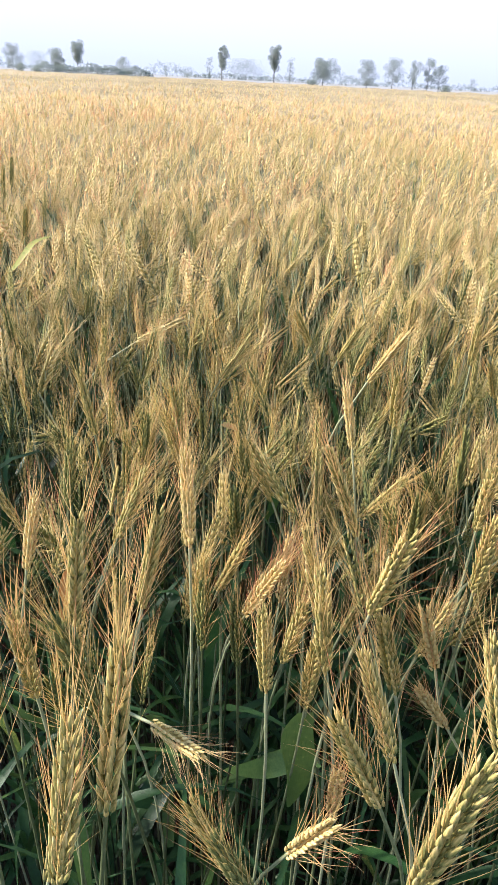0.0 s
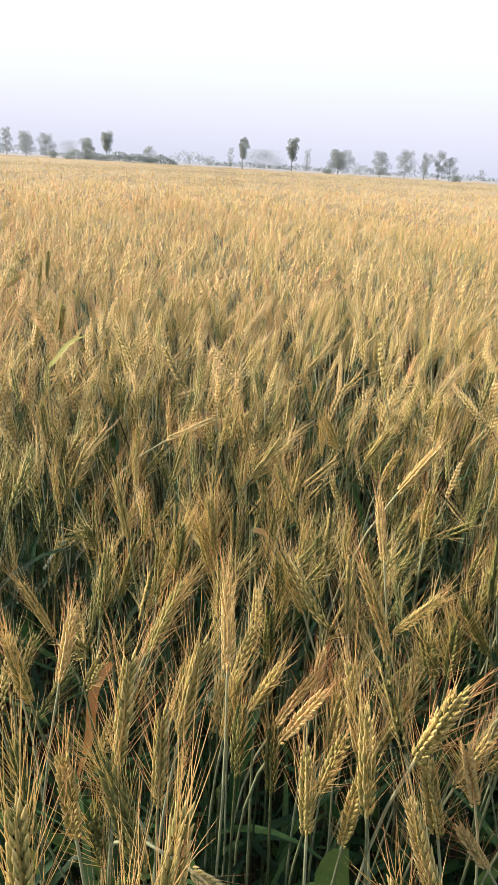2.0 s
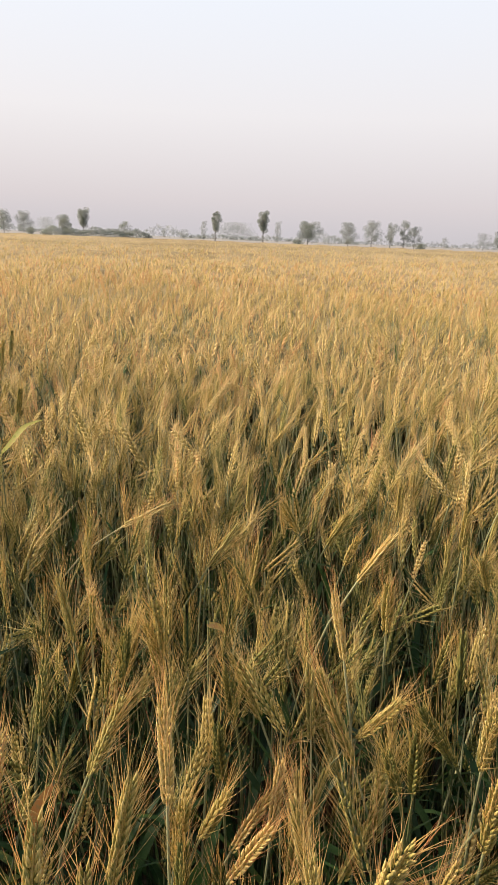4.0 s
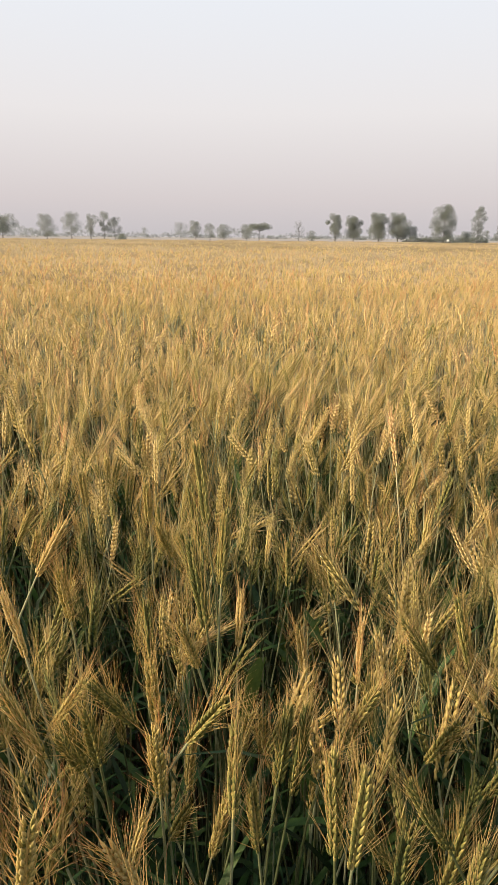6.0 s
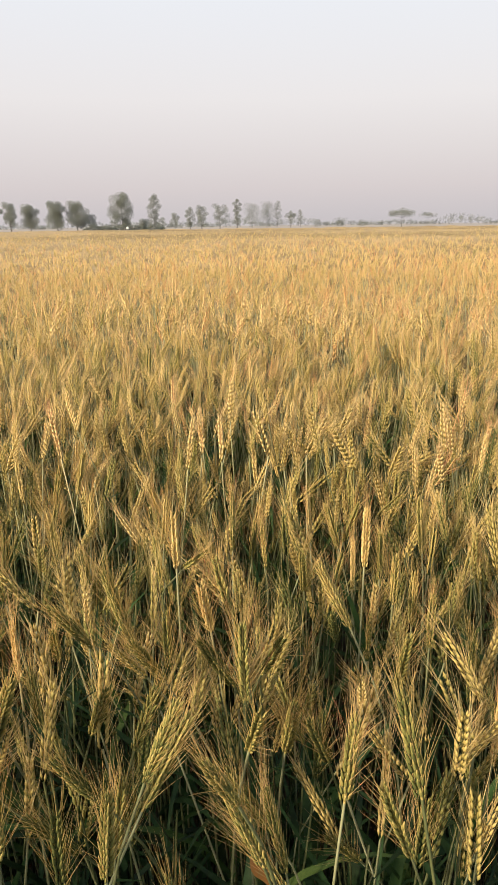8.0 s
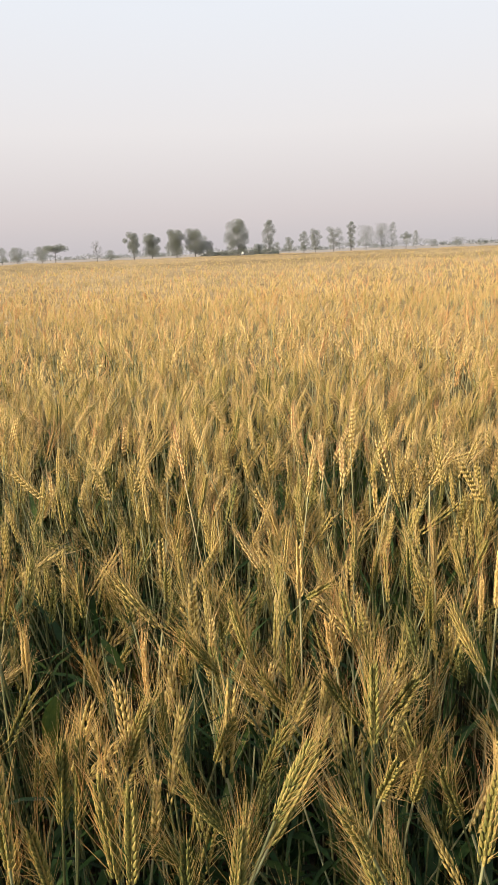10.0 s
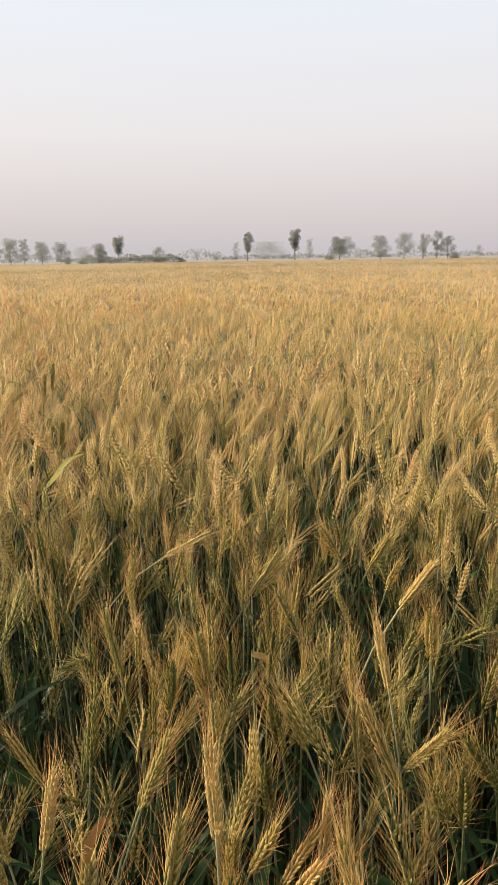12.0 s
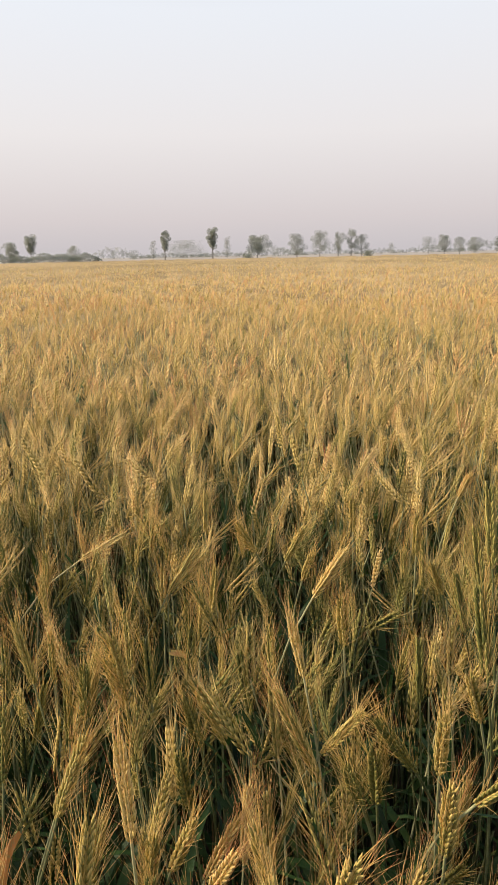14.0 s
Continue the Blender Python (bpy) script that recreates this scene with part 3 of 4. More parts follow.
wheat(0.423, 0.687, 0.928, -0.006, -0.000, 0.083, "gold")
wheat(0.465, 0.705, 0.938, -0.012, 0.001, 0.100, "gold")
wheat(0.489, 0.698, 1.010, 0.013, -0.033, 0.095, "gold")
wheat(0.507, 0.611, 0.933, -0.038, -0.018, 0.097, "gold")
wheat(0.520, 0.663, 0.909, -0.034, 0.010, 0.094, "gold")
wheat(0.384, 0.992, 0.894, -0.035, -0.002, 0.083, "gold")
wheat(0.486, 0.945, 0.895, -0.044, 0.004, 0.107, "gold")
wheat(0.489, 0.988, 0.892, 0.042, -0.028, 0.078, "gold")
wheat(0.285, 0.543, 0.967, 0.002, 0.001, 0.127, "gold")
wheat(0.270, 0.632, 0.948, 0.006, -0.022, 0.099, "gold")
wheat(0.157, 0.825, 0.883, 0.016, 0.009, 0.090, "russet")
wheat(0.218, 0.907, 0.865, 0.032, 0.012, 0.085, "gold")
wheat(0.306, 0.696, 0.910, 0.003, 0.001, 0.101, "gold")
wheat(0.385, 0.783, 0.845, -0.004, -0.000, 0.083, "green")
wheat(0.388, 0.800, 0.894, 0.034, -0.027, 0.091, "russet")
wheat(0.428, 0.779, 0.863, 0.015, -0.028, 0.099, "gold")
wheat(0.459, 0.747, 0.939, -0.021, 0.002, 0.101, "gold")
wheat(0.453, 0.737, 0.862, 0.003, -0.022, 0.100, "gold")
wheat(0.522, 0.727, 0.907, -0.024, -0.020, 0.097, "gold")
wheat(0.350, 0.636, 0.938, 0.045, -0.033, 0.021, "pale")
wheat(0.352, 0.779, 0.862, 0.001, 0.000, 0.088, "green")
wheat(0.349, 0.857, 0.866, 0.031, -0.033, 0.092, "gold")
wheat(0.178, 0.738, 0.944, 0.005, -0.032, 0.095, "gold")
wheat(0.566, 0.804, 0.862, -0.028, -0.029, 0.096, "russet")
wheat(0.587, 0.793, 0.800, -0.040, -0.021, 0.070, "russet")
wheat(0.482, 0.651, 0.853, -0.002, -0.027, 0.087, "russet")
wheat(0.530, 0.937, 0.882, -0.022, -0.037, 0.088, "green")
wheat(0.225, 0.995, 0.914, 0.015, -0.025, 0.091, "green")
wheat(0.265, 1.023, 0.904, -0.013, -0.023, 0.088, "gold")
wheat(0.398, 1.127, 0.827, -0.014, -0.001, 0.097, "green")
wheat(0.271, 0.675, 0.858, 0.004, -0.032, 0.103, "green")
wheat(0.148, 1.038, 0.927, -0.012, -0.006, 0.092, "gold")
wheat(0.208, 1.045, 0.878, 0.017, 0.006, 0.091, "gold")
wheat(0.197, 1.009, 0.869, 0.004, 0.002, 0.083, "green")
wheat(0.235, 0.880, 0.897, 0.031, 0.014, 0.086, "gold")
wheat(0.161, 0.920, 0.894, 0.010, 0.006, 0.092, "green")
wheat(0.269, 1.013, 0.944, -0.001, -0.035, 0.092, "gold")
wheat(0.479, 1.134, 0.999, 0.039, -0.020, 0.078, "pale")
wheat(0.516, 1.086, 0.962, -0.006, -0.043, 0.090, "gold")
wheat(0.469, 1.026, 0.959, -0.016, 0.000, 0.082, "pale")
wheat(0.611, 1.097, 0.878, -0.006, 0.001, 0.093, "green")
wheat(0.592, 0.887, 0.963, -0.008, -0.039, 0.092, "gold")
wheat(0.586, 0.821, 0.943, -0.007, -0.032, 0.099, "gold")
wheat(0.643, 0.952, 0.968, -0.024, -0.035, 0.080, "gold")
wheat(0.682, 1.188, 0.923, -0.018, 0.005, 0.087, "green")
wheat(0.658, 1.234, 0.954, -0.024, -0.040, 0.069, "gold")
wheat(0.737, 1.523, 0.992, 0.005, -0.050, 0.060, "pale")
wheat(0.641, 1.362, 0.951, -0.008, -0.045, 0.085, "gold")
wheat(0.390, 1.321, 0.971, -0.023, -0.048, 0.068, "gold")
wheat(0.434, 1.380, 0.928, 0.032, -0.040, 0.079, "gold")
wheat(0.463, 1.280, 0.946, 0.016, -0.045, 0.068, "gold")
wheat(0.544, 1.399, 0.975, -0.005, -0.046, 0.075, "gold")
wheat(0.093, 1.359, 0.931, 0.079, 0.029, 0.040, "pale")
wheat(0.289, 1.462, 0.936, 0.003, 0.000, 0.085, "gold")
wheat(0.258, 1.283, 0.915, 0.045, 0.010, 0.075, "gold")
wheat(0.331, 1.239, 0.908, 0.011, -0.005, 0.084, "gold")
wheat(0.358, 0.910, 0.884, 0.001, -0.037, 0.098, "green")
wheat(0.361, 0.962, 0.915, -0.004, -0.040, 0.091, "green")
wheat(0.576, 0.912, 0.942, -0.042, -0.030, 0.081, "green")
wheat(0.524, 0.882, 0.929, -0.018, -0.035, 0.072, "green")
wheat(0.539, 0.895, 0.919, -0.009, -0.037, 0.093, "green")
wheat(-0.604, 2.226, 0.991, 0.010, 0.006, 0.092, "dark")
wheat(-0.670, 2.404, 0.994, 0.010, 0.006, 0.092, "dark")
wheat(0.681, 1.089, 1.067, -0.012, 0.002, 0.102, "dark")
wheat(0.678, 1.113, 1.027, -0.014, 0.002, 0.082, "dark")
wheat(0.692, 1.063, 0.994, 0.006, -0.001, 0.102, "dark")
wheat(0.614, 0.845, 0.973, 0.027, -0.040, 0.072, "olive")
wheat(0.639, 0.781, 0.949, 0.002, -0.000, 0.093, "olive")
wheat(0.692, 0.831, 0.919, 0.009, -0.002, 0.090, "green")
wheat(0.704, 0.825, 0.913, 0.012, -0.003, 0.099, "green")
wheat(0.712, 0.743, 0.927, -0.006, 0.002, 0.106, "olive")
wheat(0.718, 0.724, 0.938, 0.006, -0.002, 0.096, "olive")
wheat(0.810, 1.080, 0.840, -0.022, -0.028, 0.093, "pale")
wheat(0.722, 1.098, 0.884, 0.004, -0.001, 0.082, "pale")
wheat(0.759, 0.845, 0.938, 0.014, -0.039, 0.092, "olive")
wheat(0.664, 1.012, 0.972, -0.017, 0.002, 0.115, "green")
wheat(0.910, 0.931, 0.931, -0.052, -0.007, 0.079, "olive")
wheat(0.872, 0.948, 0.922, -0.018, -0.037, 0.066, "olive")
wheat(0.865, 0.864, 0.876, 0.002, -0.044, 0.085, "olive")
wheat(0.960, 0.937, 0.914, -0.021, 0.013, 0.099, "olive")
wheat(0.867, 0.774, 0.918, 0.006, -0.039, 0.093, "green")
wheat(0.826, 0.685, 0.974, 0.026, -0.018, 0.078, "olive")
wheat(1.053, 0.967, 0.966, -0.001, 0.000, 0.083, "pale")
wheat(1.033, 0.826, 0.966, -0.014, 0.013, 0.080, "olive")
wheat(1.011, 0.839, 0.953, -0.032, -0.028, 0.088, "russet")
wheat(1.017, 0.806, 0.893, -0.047, 0.002, 0.086, "green")
wheat(0.981, 0.745, 0.929, -0.003, 0.002, 0.097, "olive")
wheat(1.090, 1.003, 0.938, 0.001, -0.056, 0.048, "olive")
wheat(0.929, 0.814, 0.942, -0.045, -0.016, 0.079, "olive")
wheat(0.857, 0.605, 0.992, -0.037, -0.011, 0.071, "olive")
wheat(0.828, 0.757, 0.886, -0.045, 0.008, 0.082, "green")
wheat(0.672, 0.819, 0.863, -0.012, -0.014, 0.095, "olive")
wheat(1.117, 1.506, 0.804, -0.031, 0.014, 0.078, "gold")
wheat(1.123, 1.525, 0.814, 0.026, -0.012, 0.127, "olive")
wheat(1.156, 1.465, 0.888, 0.017, -0.009, 0.091, "gold")
wheat(1.254, 1.317, 0.868, -0.038, -0.019, 0.084, "pale")
wheat(0.605, 0.924, 0.781, 0.017, -0.035, 0.077, "olive")
wheat(2.229, 2.288, 0.890, -0.006, 0.005, 0.093, "green")
wheat(1.151, 0.749, 0.938, -0.025, 0.032, 0.084, "gold")
wheat(1.274, 0.831, 0.942, 0.000, -0.001, 0.093, "pale")
wheat(1.424, 0.838, 0.907, -0.005, 0.008, 0.093, "gold")
wheat(1.259, 0.932, 0.866, -0.034, -0.028, 0.089, "olive")
wheat(1.300, 0.765, 0.867, -0.000, 0.001, 0.086, "gold")
wheat(1.275, 0.719, 0.869, -0.000, 0.000, 0.082, "olive")
wheat(1.185, 0.702, 0.864, -0.014, -0.023, 0.093, "olive")
wheat(0.970, 0.524, 0.983, -0.009, 0.018, 0.093, "green")
wheat(0.962, 0.592, 0.931, 0.004, -0.006, 0.093, "olive")
wheat(1.119, 0.684, 0.871, -0.041, -0.010, 0.078, "olive")
wheat(1.020, 0.762, 0.934, -0.011, -0.046, 0.075, "green")
wheat(0.963, 0.722, 0.955, -0.001, 0.001, 0.088, "olive")
wheat(0.913, 0.658, 0.970, -0.017, -0.036, 0.073, "olive")
wheat(1.014, 0.718, 0.862, -0.020, -0.034, 0.097, "olive")
wheat(1.010, 0.553, 0.865, -0.028, 0.017, 0.090, "olive")
wheat(1.061, 0.648, 0.735, -0.047, 0.010, 0.064, "olive")
wheat(1.424, 0.998, 0.868, 0.000, -0.030, 0.084, "olive")
wheat(1.397, 0.987, 0.870, -0.015, 0.018, 0.081, "gold")
wheat(1.034, 0.674, 0.868, -0.040, -0.009, 0.084, "green")
wheat(0.888, 0.612, 0.900, -0.023, 0.023, 0.087, "olive")
wheat(0.777, 0.667, 0.926, 0.007, -0.003, 0.084, "olive")
wheat(1.326, 0.817, 0.867, -0.007, -0.006, 0.086, "gold")
wheat(-0.776, 2.316, 1.038, 0.070, -0.014, -0.016, "dark")
wheat(-0.658, 2.124, 1.006, 0.070, -0.010, 0.049, "dark")
wheat(-0.735, 2.131, 0.991, 0.031, 0.021, 0.079, "dark")
wheat(-0.301, 1.760, 0.994, 0.031, -0.038, 0.073, "dark")
wheat(0.343, 0.509, 0.972, 0.014, 0.010, 0.116, "gold")
wheat(0.448, 0.562, 0.868, -0.037, -0.001, 0.084, "green")
wheat(0.518, 0.540, 0.970, 0.013, -0.004, 0.119, "gold")
wheat(0.454, 0.608, 0.868, 0.025, -0.026, 0.085, "pale")
wheat(0.575, 0.629, 0.974, -0.024, 0.010, 0.089, "gold")
wheat(0.281, 0.591, 0.800, 0.007, 0.047, 0.082, "gold")
wheat(0.552, 0.647, 0.800, 0.028, 0.018, 0.094, "gold")
wheat(0.632, 0.966, 0.800, 0.008, -0.001, 0.090, "gold")
wheat(0.419, 0.619, 0.800, -0.037, -0.006, 0.097, "gold")
wheat(0.440, 1.023, 0.851, -0.010, 0.029, 0.093, "gold")
wheat(0.479, 1.022, 0.800, -0.040, 0.027, 0.085, "gold")
wheat(0.482, 0.894, 0.800, 0.028, -0.005, 0.101, "gold")
wheat(0.371, 0.907, 0.800, 0.039, -0.015, 0.098, "russet")
wheat(0.640, 0.876, 0.800, 0.013, -0.021, 0.098, "gold")
wheat(0.319, 0.876, 0.800, 0.015, -0.015, 0.104, "gold")
wheat(0.433, 0.873, 0.800, 0.006, -0.013, 0.106, "gold")
wheat(0.408, 0.926, 0.800, 0.005, 0.026, 0.084, "russet")
wheat(0.843, 0.725, 0.899, 0.053, -0.008, 0.082, "olive")
wheat(0.833, 0.918, 0.835, 0.006, 0.033, 0.092, "green")
wheat(1.057, 0.947, 0.800, -0.026, 0.048, 0.068, "olive")
wheat(0.838, 0.778, 0.800, 0.012, -0.009, 0.104, "olive")
wheat(0.975, 0.701, 0.800, -0.040, 0.023, 0.092, "olive")
wheat(0.954, 0.654, 0.800, 0.002, 0.032, 0.083, "olive")
wheat(0.815, 0.805, 0.800, -0.049, 0.004, 0.077, "green")
wheat(1.086, 0.762, 0.800, -0.008, 0.038, 0.078, "olive")
wheat(0.256, 0.885, 0.800, 0.014, 0.025, 0.075, "gold")
wheat(0.438, 0.922, 0.800, -0.006, 0.022, 0.081, "gold")
wheat(0.117, 1.083, 0.800, 0.026, -0.005, 0.099, "olive")
wheat(0.567, 1.055, 0.800, -0.009, -0.022, 0.101, "olive")


def big_leaf(a, b, width, ripe):
    """A broad single leaf from a to b, arching between them."""
    a, b = np.array(a), np.array(b)
    thing = tagged(new("wheat_leaf"), "broad dry orange-brown wheat leaf, curled" if ripe > 0.95 else "broad green wheat leaf hanging among the stalks", "leaf", "single leaves")
    thing.location = a
    d = b - a
    side = np.cross(d, (0.3, -1.0, 0.6))
    side[2] *= 0.3
    side /= np.linalg.norm(side)
    pts, w = [], []
    reach = np.linalg.norm(d)
    for t in np.linspace(0, 1, 14):
        bow = math.sin(math.pi * t)
        pts.append(d * t + np.array((0, -0.06 * reach * bow, 0.12 * reach * bow)) + side * 0.03 * reach * math.sin(2.2 * math.pi * t))
        w.append(width * 1.15 * (0.03 + 0.97 * math.sin(math.pi * (0.10 + 0.89 * t ** 0.85)) ** 0.75))
    v, f = ribbon(pts, w, side)
    g = Geo()
    g.add(v, f, 0, ripe)
    part("blade", g.mesh("blade", [leaf_mat]), thing)
    v, f = tube([(0, 0, -a[2]), (0.01, 0.005, -a[2] * 0.5), (0, 0, 0.004)], [0.002, 0.0018, 0.0014], 5)
    g = Geo()
    g.add(v, f, 0, 0.3)
    part("stalk", g.mesh("stalk", [stem_mat]), thing)


big_leaf((0.454, 0.767, 0.818), (0.451, 0.767, 0.673), 0.028, 0.68)
big_leaf((0.474, 0.804, 0.701), (0.374, 0.808, 0.648), 0.023, 0.58)
big_leaf((0.177, 0.913, 0.841), (0.133, 0.893, 0.654), 0.011, 0.985)
big_leaf((0.757, 1.101, 0.860), (0.724, 1.108, 0.743), 0.021, 0.66)
big_leaf((0.850, 1.197, 0.860), (0.875, 1.189, 0.797), 0.010, 0.5)
big_leaf((0.357, 0.835, 0.864), (0.343, 0.832, 0.792), 0.012, 0.4)
big_leaf((0.915, 0.658, 0.852), (0.928, 0.648, 0.814), 0.022, 0.985)
big_leaf((-0.181, 1.468, 1.000), (-0.112, 1.508, 1.062), 0.010, 0.83)
big_leaf((0.294, 1.125, 0.920), (0.316, 1.129, 0.908), 0.009, 0.9)
big_leaf((0.844, 1.164, 0.850), (0.869, 1.155, 0.817), 0.010, 0.5)
big_leaf((-0.026, 1.045, 0.750), (-0.002, 1.062, 0.701), 0.020, 0.4)
big_leaf((0.380, 1.162, 0.800), (0.355, 1.158, 0.740), 0.012, 0.45)


# more plants of the same crop, lower and between the ones above
rng = np.random.default_rng(77)
made = 0
while made < 150:
    a, rr = radians(rng.uniform(-60, 86)), math.sqrt(rng.uniform(0.36 ** 2, 1.15 ** 2))
    x, y = EYE_X + rr * math.sin(a), EYE_Y + rr * math.cos(a)
    near = min(math.hypot(x - p, y - q) for p, q in SPOTS)
    if near < 0.035 or not standing(x, y):
        continue
    lean, way = radians(min(34, abs(rng.normal(0, 15)))), rng.uniform(0, 6.28)
    size = rng.uniform(0.075, 0.1)
    z = rng.uniform(0.74, 0.87) + 0.05 * min(1, rr)
    wheat(x, y, z, size * math.sin(lean) * math.cos(way), size * math.sin(lean) * math.sin(way), size * math.cos(lean), rng.choice(["gold", "olive", "green", "pale", "russet"], p=[0.22, 0.32, 0.36, 0.04, 0.06]), False)
    made += 1


# ---- trees along the far side of the field ----
def tree(kind, x, y, height, width):
    """A far tree: tapered trunk, limbs and a crown of many leaf clumps with gaps."""
    far = math.hypot(x, y)
    # farther trees take clearer materials, standing in for thicker haze
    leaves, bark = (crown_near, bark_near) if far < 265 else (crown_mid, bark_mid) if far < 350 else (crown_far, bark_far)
    r = np.random.default_rng(int(abs(x * 131 + y * 17 + height * 7)) % 100000)
    name = "bush" if kind == "bush" else "tree"
    say = {"tall": "tall narrow hazy grey-green tree beyond the field", "round": "round-crowned hazy green tree beyond the field", "open": "hazy tree with open gappy crown beyond the field",
           "vase": "slim tree with crown spreading upward on bare trunk", "umbrella": "flat-topped hazy tree with spreading limbs", "bare": "thin nearly leafless tree with bare twigs", "bush": "low dark rounded bush at the field's far edge"}[kind]
    width *= {"round": 1.12, "open": 1.08, "vase": 0.98, "umbrella": 1.05, "tall": 0.98, "bare": 1.0, "bush": 1.05}[kind]
    thing = tagged(new(name), say, name, "trees beyond the field")
    thing.location = (x, y, 0)
    low = {"tall": 0.16, "round": 0.2, "open": 0.28, "vase": 0.38, "umbrella": 0.42, "bare": 0.3, "bush": 0.05}[kind]
    g = Geo()
    lean = r.normal(0, 0.03, 2) * height
    top = 0.75 if kind != "bush" else 0.4
    r0 = max(0.12, 0.022 * height)
    pts = [np.array((lean[0] * t * t, lean[1] * t * t, height * top * t)) for t in np.linspace(0, 1, 6)]
    v, f = tube(pts, [r0 * (1.15 - 0.95 * t) for t in np.linspace(0, 1, 6)], 6)
    g.add(v, f)
    centres = []
    n_limb = {"tall": 17, "round": 18, "open": 15, "vase": 14, "umbrella": 15, "bare": 16, "bush": 12}[kind]
    for i in range(n_limb):
        t = (i + r.uniform(0.2, 0.8)) / n_limb
        zc = height * (low + (0.93 - low) * t)
        if kind == "tall":
            half = 0.5 * width * (0.65 + 0.35 * math.sin(math.pi * min(1, t * 1.15))) * r.uniform(0.25, 0.9)
        elif kind == "vase":
            half = 0.5 * width * (0.25 + 0.75 * t ** 0.8) * r.uniform(0.25, 0.95) * (1.0 if t < 0.85 else 0.6)
        elif kind == "umbrella":
            zc = height * (0.58 + 0.32 * r.random() * (1.15 - t))
            half = 0.5 * width * math.sqrt(t)
        else:
            half = 0.5 * width * math.sin(math.pi * (0.16 + 0.72 * t)) ** 0.6 * r.uniform(0.2, 0.9)
        a = 2.4 * i + r.uniform(-0.4, 0.4)
        c = np.array((half * math.cos(a), half * math.sin(a), zc))
        start = pts[int(np.clip(round((zc / height - 0.16) / top * 5), 1, 4))]
        v, f = tube([start, start * 0.45 + c * 0.55 + np.array((0, 0, -0.04 * height)), c], [r0 * 0.45, r0 * 0.28, r0 * 0.08], 4)
        g.add(v, f)
        centres.append(c)
        if kind == "bare":
            for _ in range(4):
                v, f = tube([c * 0.6 + start * 0.4, c + r.normal(0, 0.09 * width, 3)], [r0 * 0.2, r0 * 0.06], 3)
                g.add(v, f)
    part("trunk", g.mesh("trunk", [bark]), thing)
    g = Geo()
    blob = {"tall": 0.25, "round": 0.24, "open": 0.20, "vase": 0.22, "umbrella": 0.19, "bare": 0.15, "bush": 0.3}[kind]
    fill = {"tall": 1.0, "round": 1.15, "open": 0.8, "vase": 0.95, "umbrella": 0.9, "bare": 0.12, "bush": 1.0}[kind]
    size = 0.19 + 0.010 * height if far < 350 else 0.5
    layers = 8.0 if far < 265 else 5.0 if far < 350 else 3.0
    n = int(fill * layers * 2 * width * height * (1 - low) * 0.7 / (0.65 * size * size) / len(centres))
    for c in centres:
        rad = blob * width * r.uniform(0.75, 1.2)
        flat = min(0.7 if kind == "umbrella" else 0.85, 0.3 * height / rad)
        p = r.normal(0, 1, (n, 3))
        p /= np.linalg.norm(p, axis=1)[:, None]
        p = p * (rad * r.random((n, 1)) ** 0.42) * np.array((1, 1, flat)) + c
        p = p[(p[:, 2] > 0.05) & (p[:, 2] < height * 1.01)]
        u, w = r.normal(0, 1, (2, len(p), 3))
        u *= (size * r.uniform(0.6, 1.1, len(p)) / np.linalg.norm(u, axis=1))[:, None]
        w *= (size * r.uniform(0.6, 1.1, len(p)) / np.linalg.norm(w, axis=1))[:, None]
        g.add(np.stack((p - u * 0.6, p + u * 0.6, p + w), 1).reshape(-1, 3), np.arange(3 * len(p)).reshape(-1, 3))
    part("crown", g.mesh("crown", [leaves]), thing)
    return thing


tree("tall", -163, 252, 14.2, 3.6)
tree("round", -161, 253, 9.5, 4.9)
tree("round", -145, 239, 10.1, 6.7)
tree("tall", -151, 259, 10.7, 4.3)
tree("round", -135, 245, 8.9, 6.2)
tree("round", -129, 249, 8.6, 5.8)
tree("bush", -104, 205, 2.5, 2.2)
tree("open", -107, 237, 7.4, 5.8)
tree("vase", -101, 240, 10.1, 6.0)
tree("bush", -91, 255, 6.2, 5.5)
tree("vase", -53, 245, 10.6, 4.6)
tree("vase", -36, 248, 11.4, 5.9)
tree("tall", -96, 409, 11.4, 4.8)
tree("tall", -52, 417, 12.6, 5.7)
tree("open", -20, 250, 8.3, 9.6)
tree("bush", -23, 244, 1.9, 3.3)
tree("round", -6, 270, 9.1, 5.9)
tree("open", 3, 280, 10.4, 8.0)
tree("open", 10, 270, 9.5, 5.1)
tree("open", 15, 270, 10.7, 5.7)
tree("open", 19, 270, 8.5, 5.7)
tree("bush", 20, 250, 2.1, 3.8)
tree("bush", -24, 480, 5.9, 15.0)
tree("tall", 53, 478, 7.7, 5.9)
tree("round", -87, 472, 12.1, 26.4)
tree("bush", -195, 405, 9.9, 13.8)
tree("tall", -136, 461, 6.0, 4.4)
tree("bush", -123, 464, 6.3, 8.8)
tree("round", 68, 415, 10.0, 8.4)
tree("round", 55, 295, 8.1, 5.8)
tree("open", 59, 284, 7.0, 5.1)
tree("round", 69, 303, 7.0, 6.1)
tree("round", 69, 262, 6.3, 4.6)
tree("umbrella", 71, 251, 7.9, 7.3)
tree("bare", 95, 275, 8.6, 6.5)
tree("bush", 93, 254, 4.1, 3.7)
tree("open", 98, 242, 10.2, 6.4)
tree("round", 104, 239, 9.4, 6.5)
tree("round", 108, 226, 10.1, 7.0)
tree("round", 114, 223, 10.1, 6.8)
tree("open", 120, 225, 6.0, 5.1)
tree("tall", 128, 216, 12.9, 8.5)
tree("tall", 148, 226, 13.6, 5.8)
tree("bush", 139, 220, 4.2, 4.2)
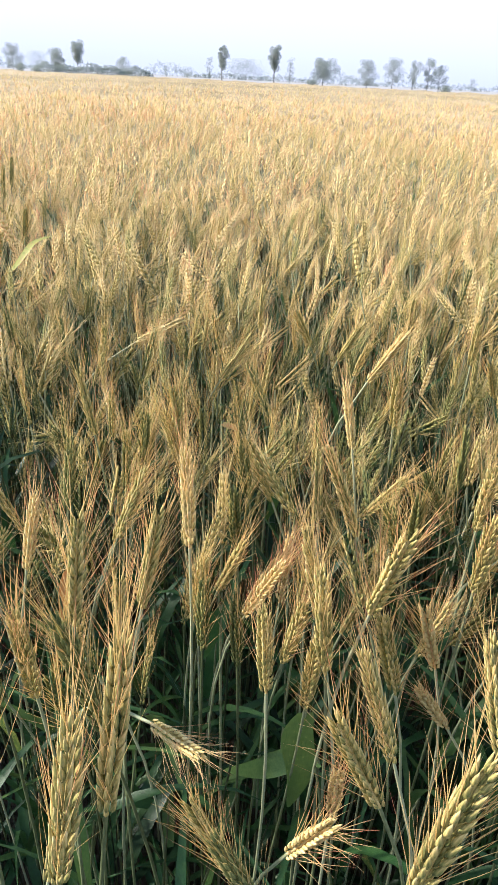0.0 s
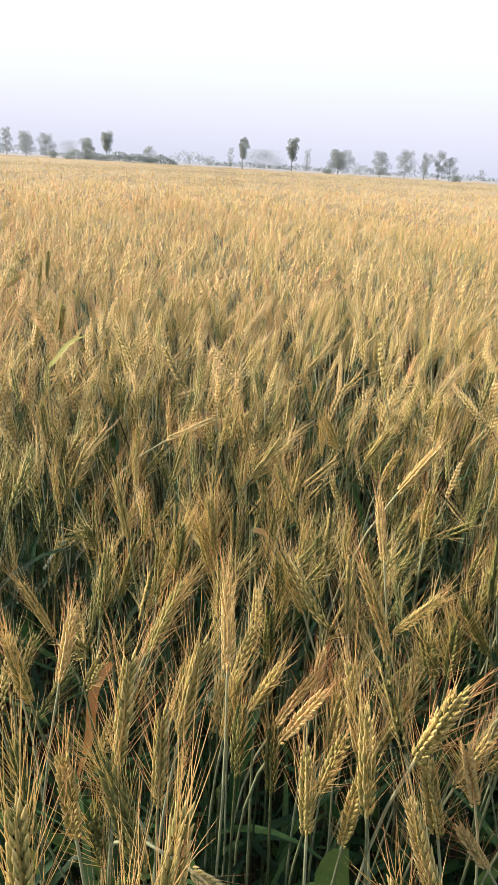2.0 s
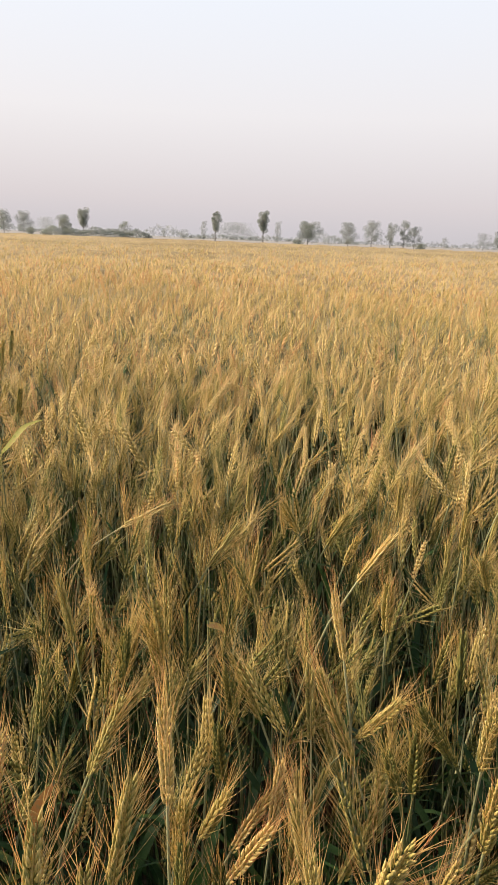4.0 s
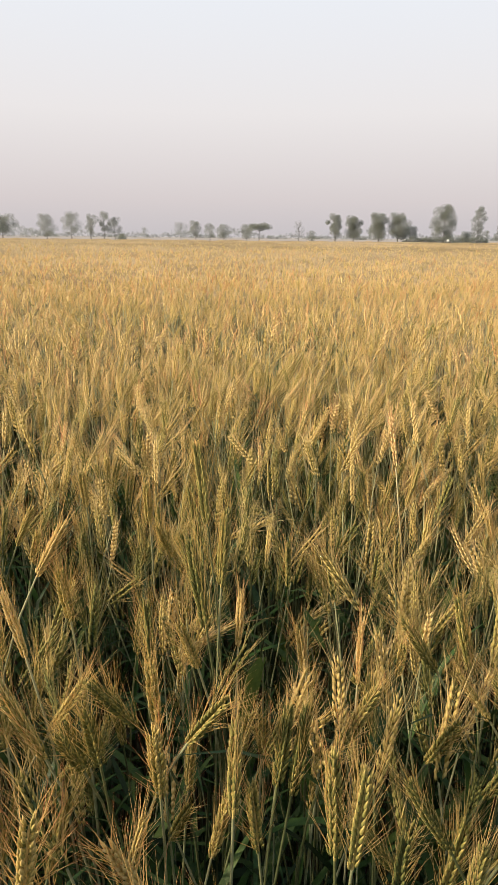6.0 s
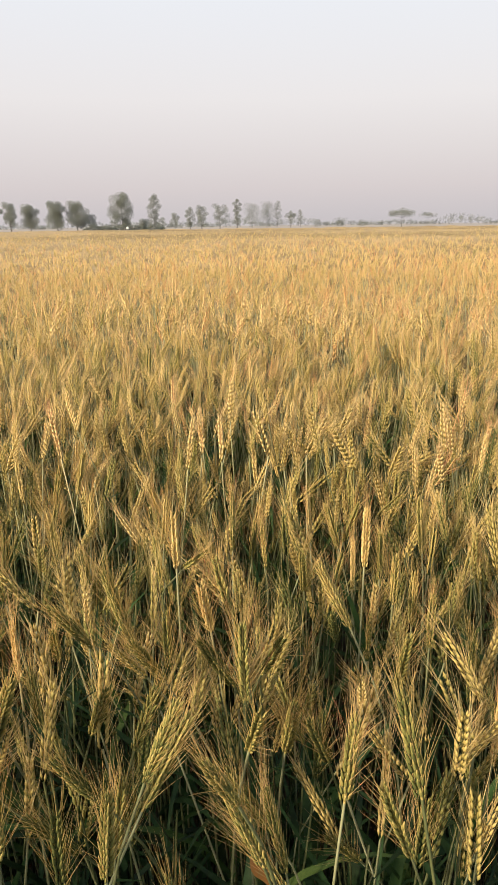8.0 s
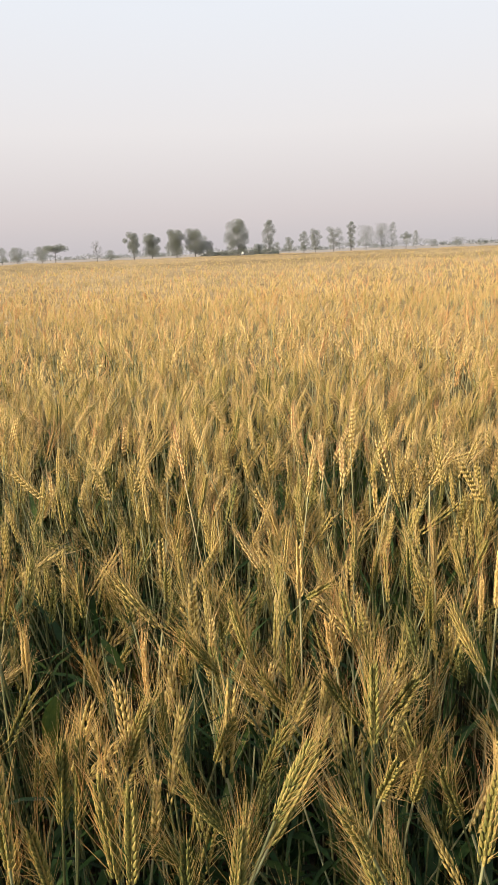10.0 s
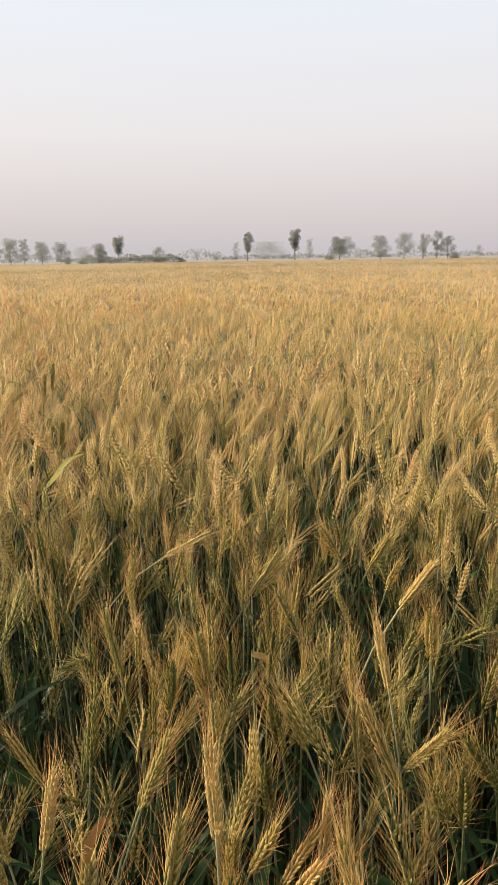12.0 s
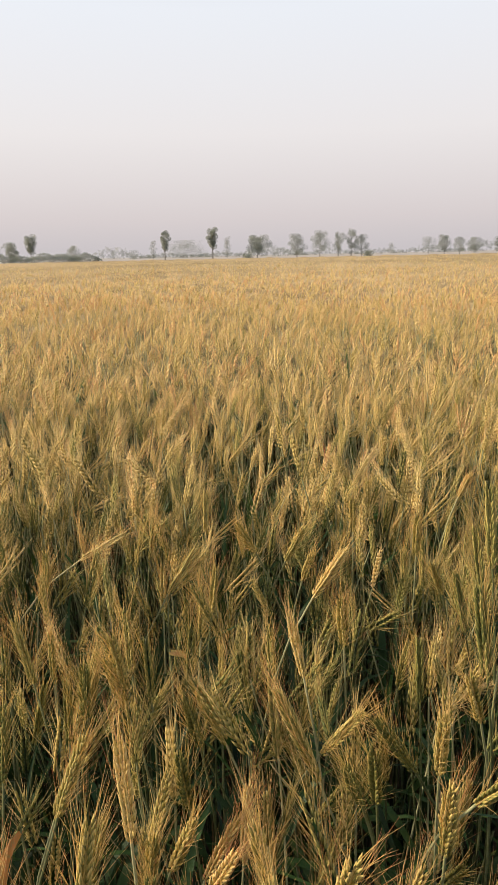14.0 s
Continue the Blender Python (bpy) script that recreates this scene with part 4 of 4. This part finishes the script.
tree("bush", 156, 233, 4.9, 3.0)
tree("round", 183, 263, 7.3, 4.3)
tree("tall", 177, 243, 9.2, 4.8)
tree("round", 187, 248, 10.3, 5.2)
tree("open", 187, 235, 10.5, 7.6)
tree("tall", 180, 215, 12.0, 4.1)
tree("round", 277, 317, 14.1, 10.7)
tree("round", 290, 318, 15.3, 10.1)
tree("tall", 295, 314, 15.9, 7.1)
tree("umbrella", 210, 215, 7.8, 4.2)
tree("round", 305, 304, 10.7, 4.2)
tree("umbrella", 241, 180, 8.2, 9.5)
tree("umbrella", 346, 240, 9.1, 8.5)
tree("bush", 334, 317, 4.9, 6.1)
tree("bush", 344, 306, 5.7, 10.0)
tree("bush", 353, 296, 4.1, 7.9)



def hedge(x0, y0, x1, y1, height, depth):
    """A long low bank of scrub seen across the field."""
    r = np.random.default_rng(int(abs(x0) * 13))
    thing = tagged(new("hedge"), "low dense green hedge along the far edge of the field", "hedge")
    thing.location = (x0, y0, 0)
    span = np.array((x1 - x0, y1 - y0, 0.0))
    length = np.linalg.norm(span)
    g, core = Geo(), Geo()
    for t in np.arange(0, 1, 0.9 / length):
        top = height * (0.75 + 0.25 * math.sin(9 * t + 1) * math.sin(23 * t)) * min(1, 0.45 + 6 * t, 0.45 + 6 * (1 - t))
        c = span * t
        v, f = tube([c, c + np.array((r.normal(0, 0.2), r.normal(0, 0.2), top * 0.8))], [0.05, 0.02], 4)
        core.add(v, f)
        for _ in range(70):
            q = c + np.array((r.uniform(-0.7, 0.7), r.uniform(-depth, depth) / 2, 0.1 + (top - 0.1) * r.random() ** 0.8))
            a, b = r.normal(0, 0.24, 3), r.normal(0, 0.2, 3)
            g.add([q - a, q + b, q + a, q - b], [(0, 1, 2), (0, 2, 3)])
    part("stems", core.mesh("stem_row", [bark_near]), thing).name = "woody_base"
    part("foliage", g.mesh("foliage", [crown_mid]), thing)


hedge(-105, 216, -72, 229, 3.6, 2.4)
hedge(112, 214, 138, 205, 2.4, 1.8)

# a filled sack left at the field's far edge
g = Geo()
v, f = husk(0.95, 0.95, 0.7, 12, 7)
g.add(v + np.array((0, 0, 0.02 * math.sin(5))), f)
cloth = mat("white_woven_plastic", 0.6, 0.3)[0]
cloth.node_tree.nodes["Principled BSDF"].inputs["Base Color"].default_value = (0.85, 0.84, 0.8, 1)
sack = new("sack", g.mesh("sack", [cloth]))
sack.location = (121.9, 202.8, 0.7)
tagged(sack, "small white filled sack standing on the bank under trees", "sack")

# woods lost in the haze, put in as part-clear leaves
r = np.random.default_rng(91)
g = Geo()
for a in np.radians(np.arange(-46, 74, 0.16)):
    d = 760 + 60 * math.sin(9 * a)
    h = 3.0 + 7 * max(0, math.sin(17 * a) * math.sin(41 * a + 1)) + 2 * max(0, math.sin(83 * a))
    for _ in range(11):
        q = np.array((d * math.sin(a) + r.normal(0, 1.6), d * math.cos(a) + r.normal(0, 4), h * r.random() ** 0.7))
        u, w = r.normal(0, 1.5, 3), r.normal(0, 1.2, 3)
        g.add([q - u, q + w, q + u, q - w], [(0, 1, 2), (0, 2, 3)])
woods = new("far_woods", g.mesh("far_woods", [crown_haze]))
tagged(woods, "line of pale woods almost lost in the haze", "woods", kind="stuff")
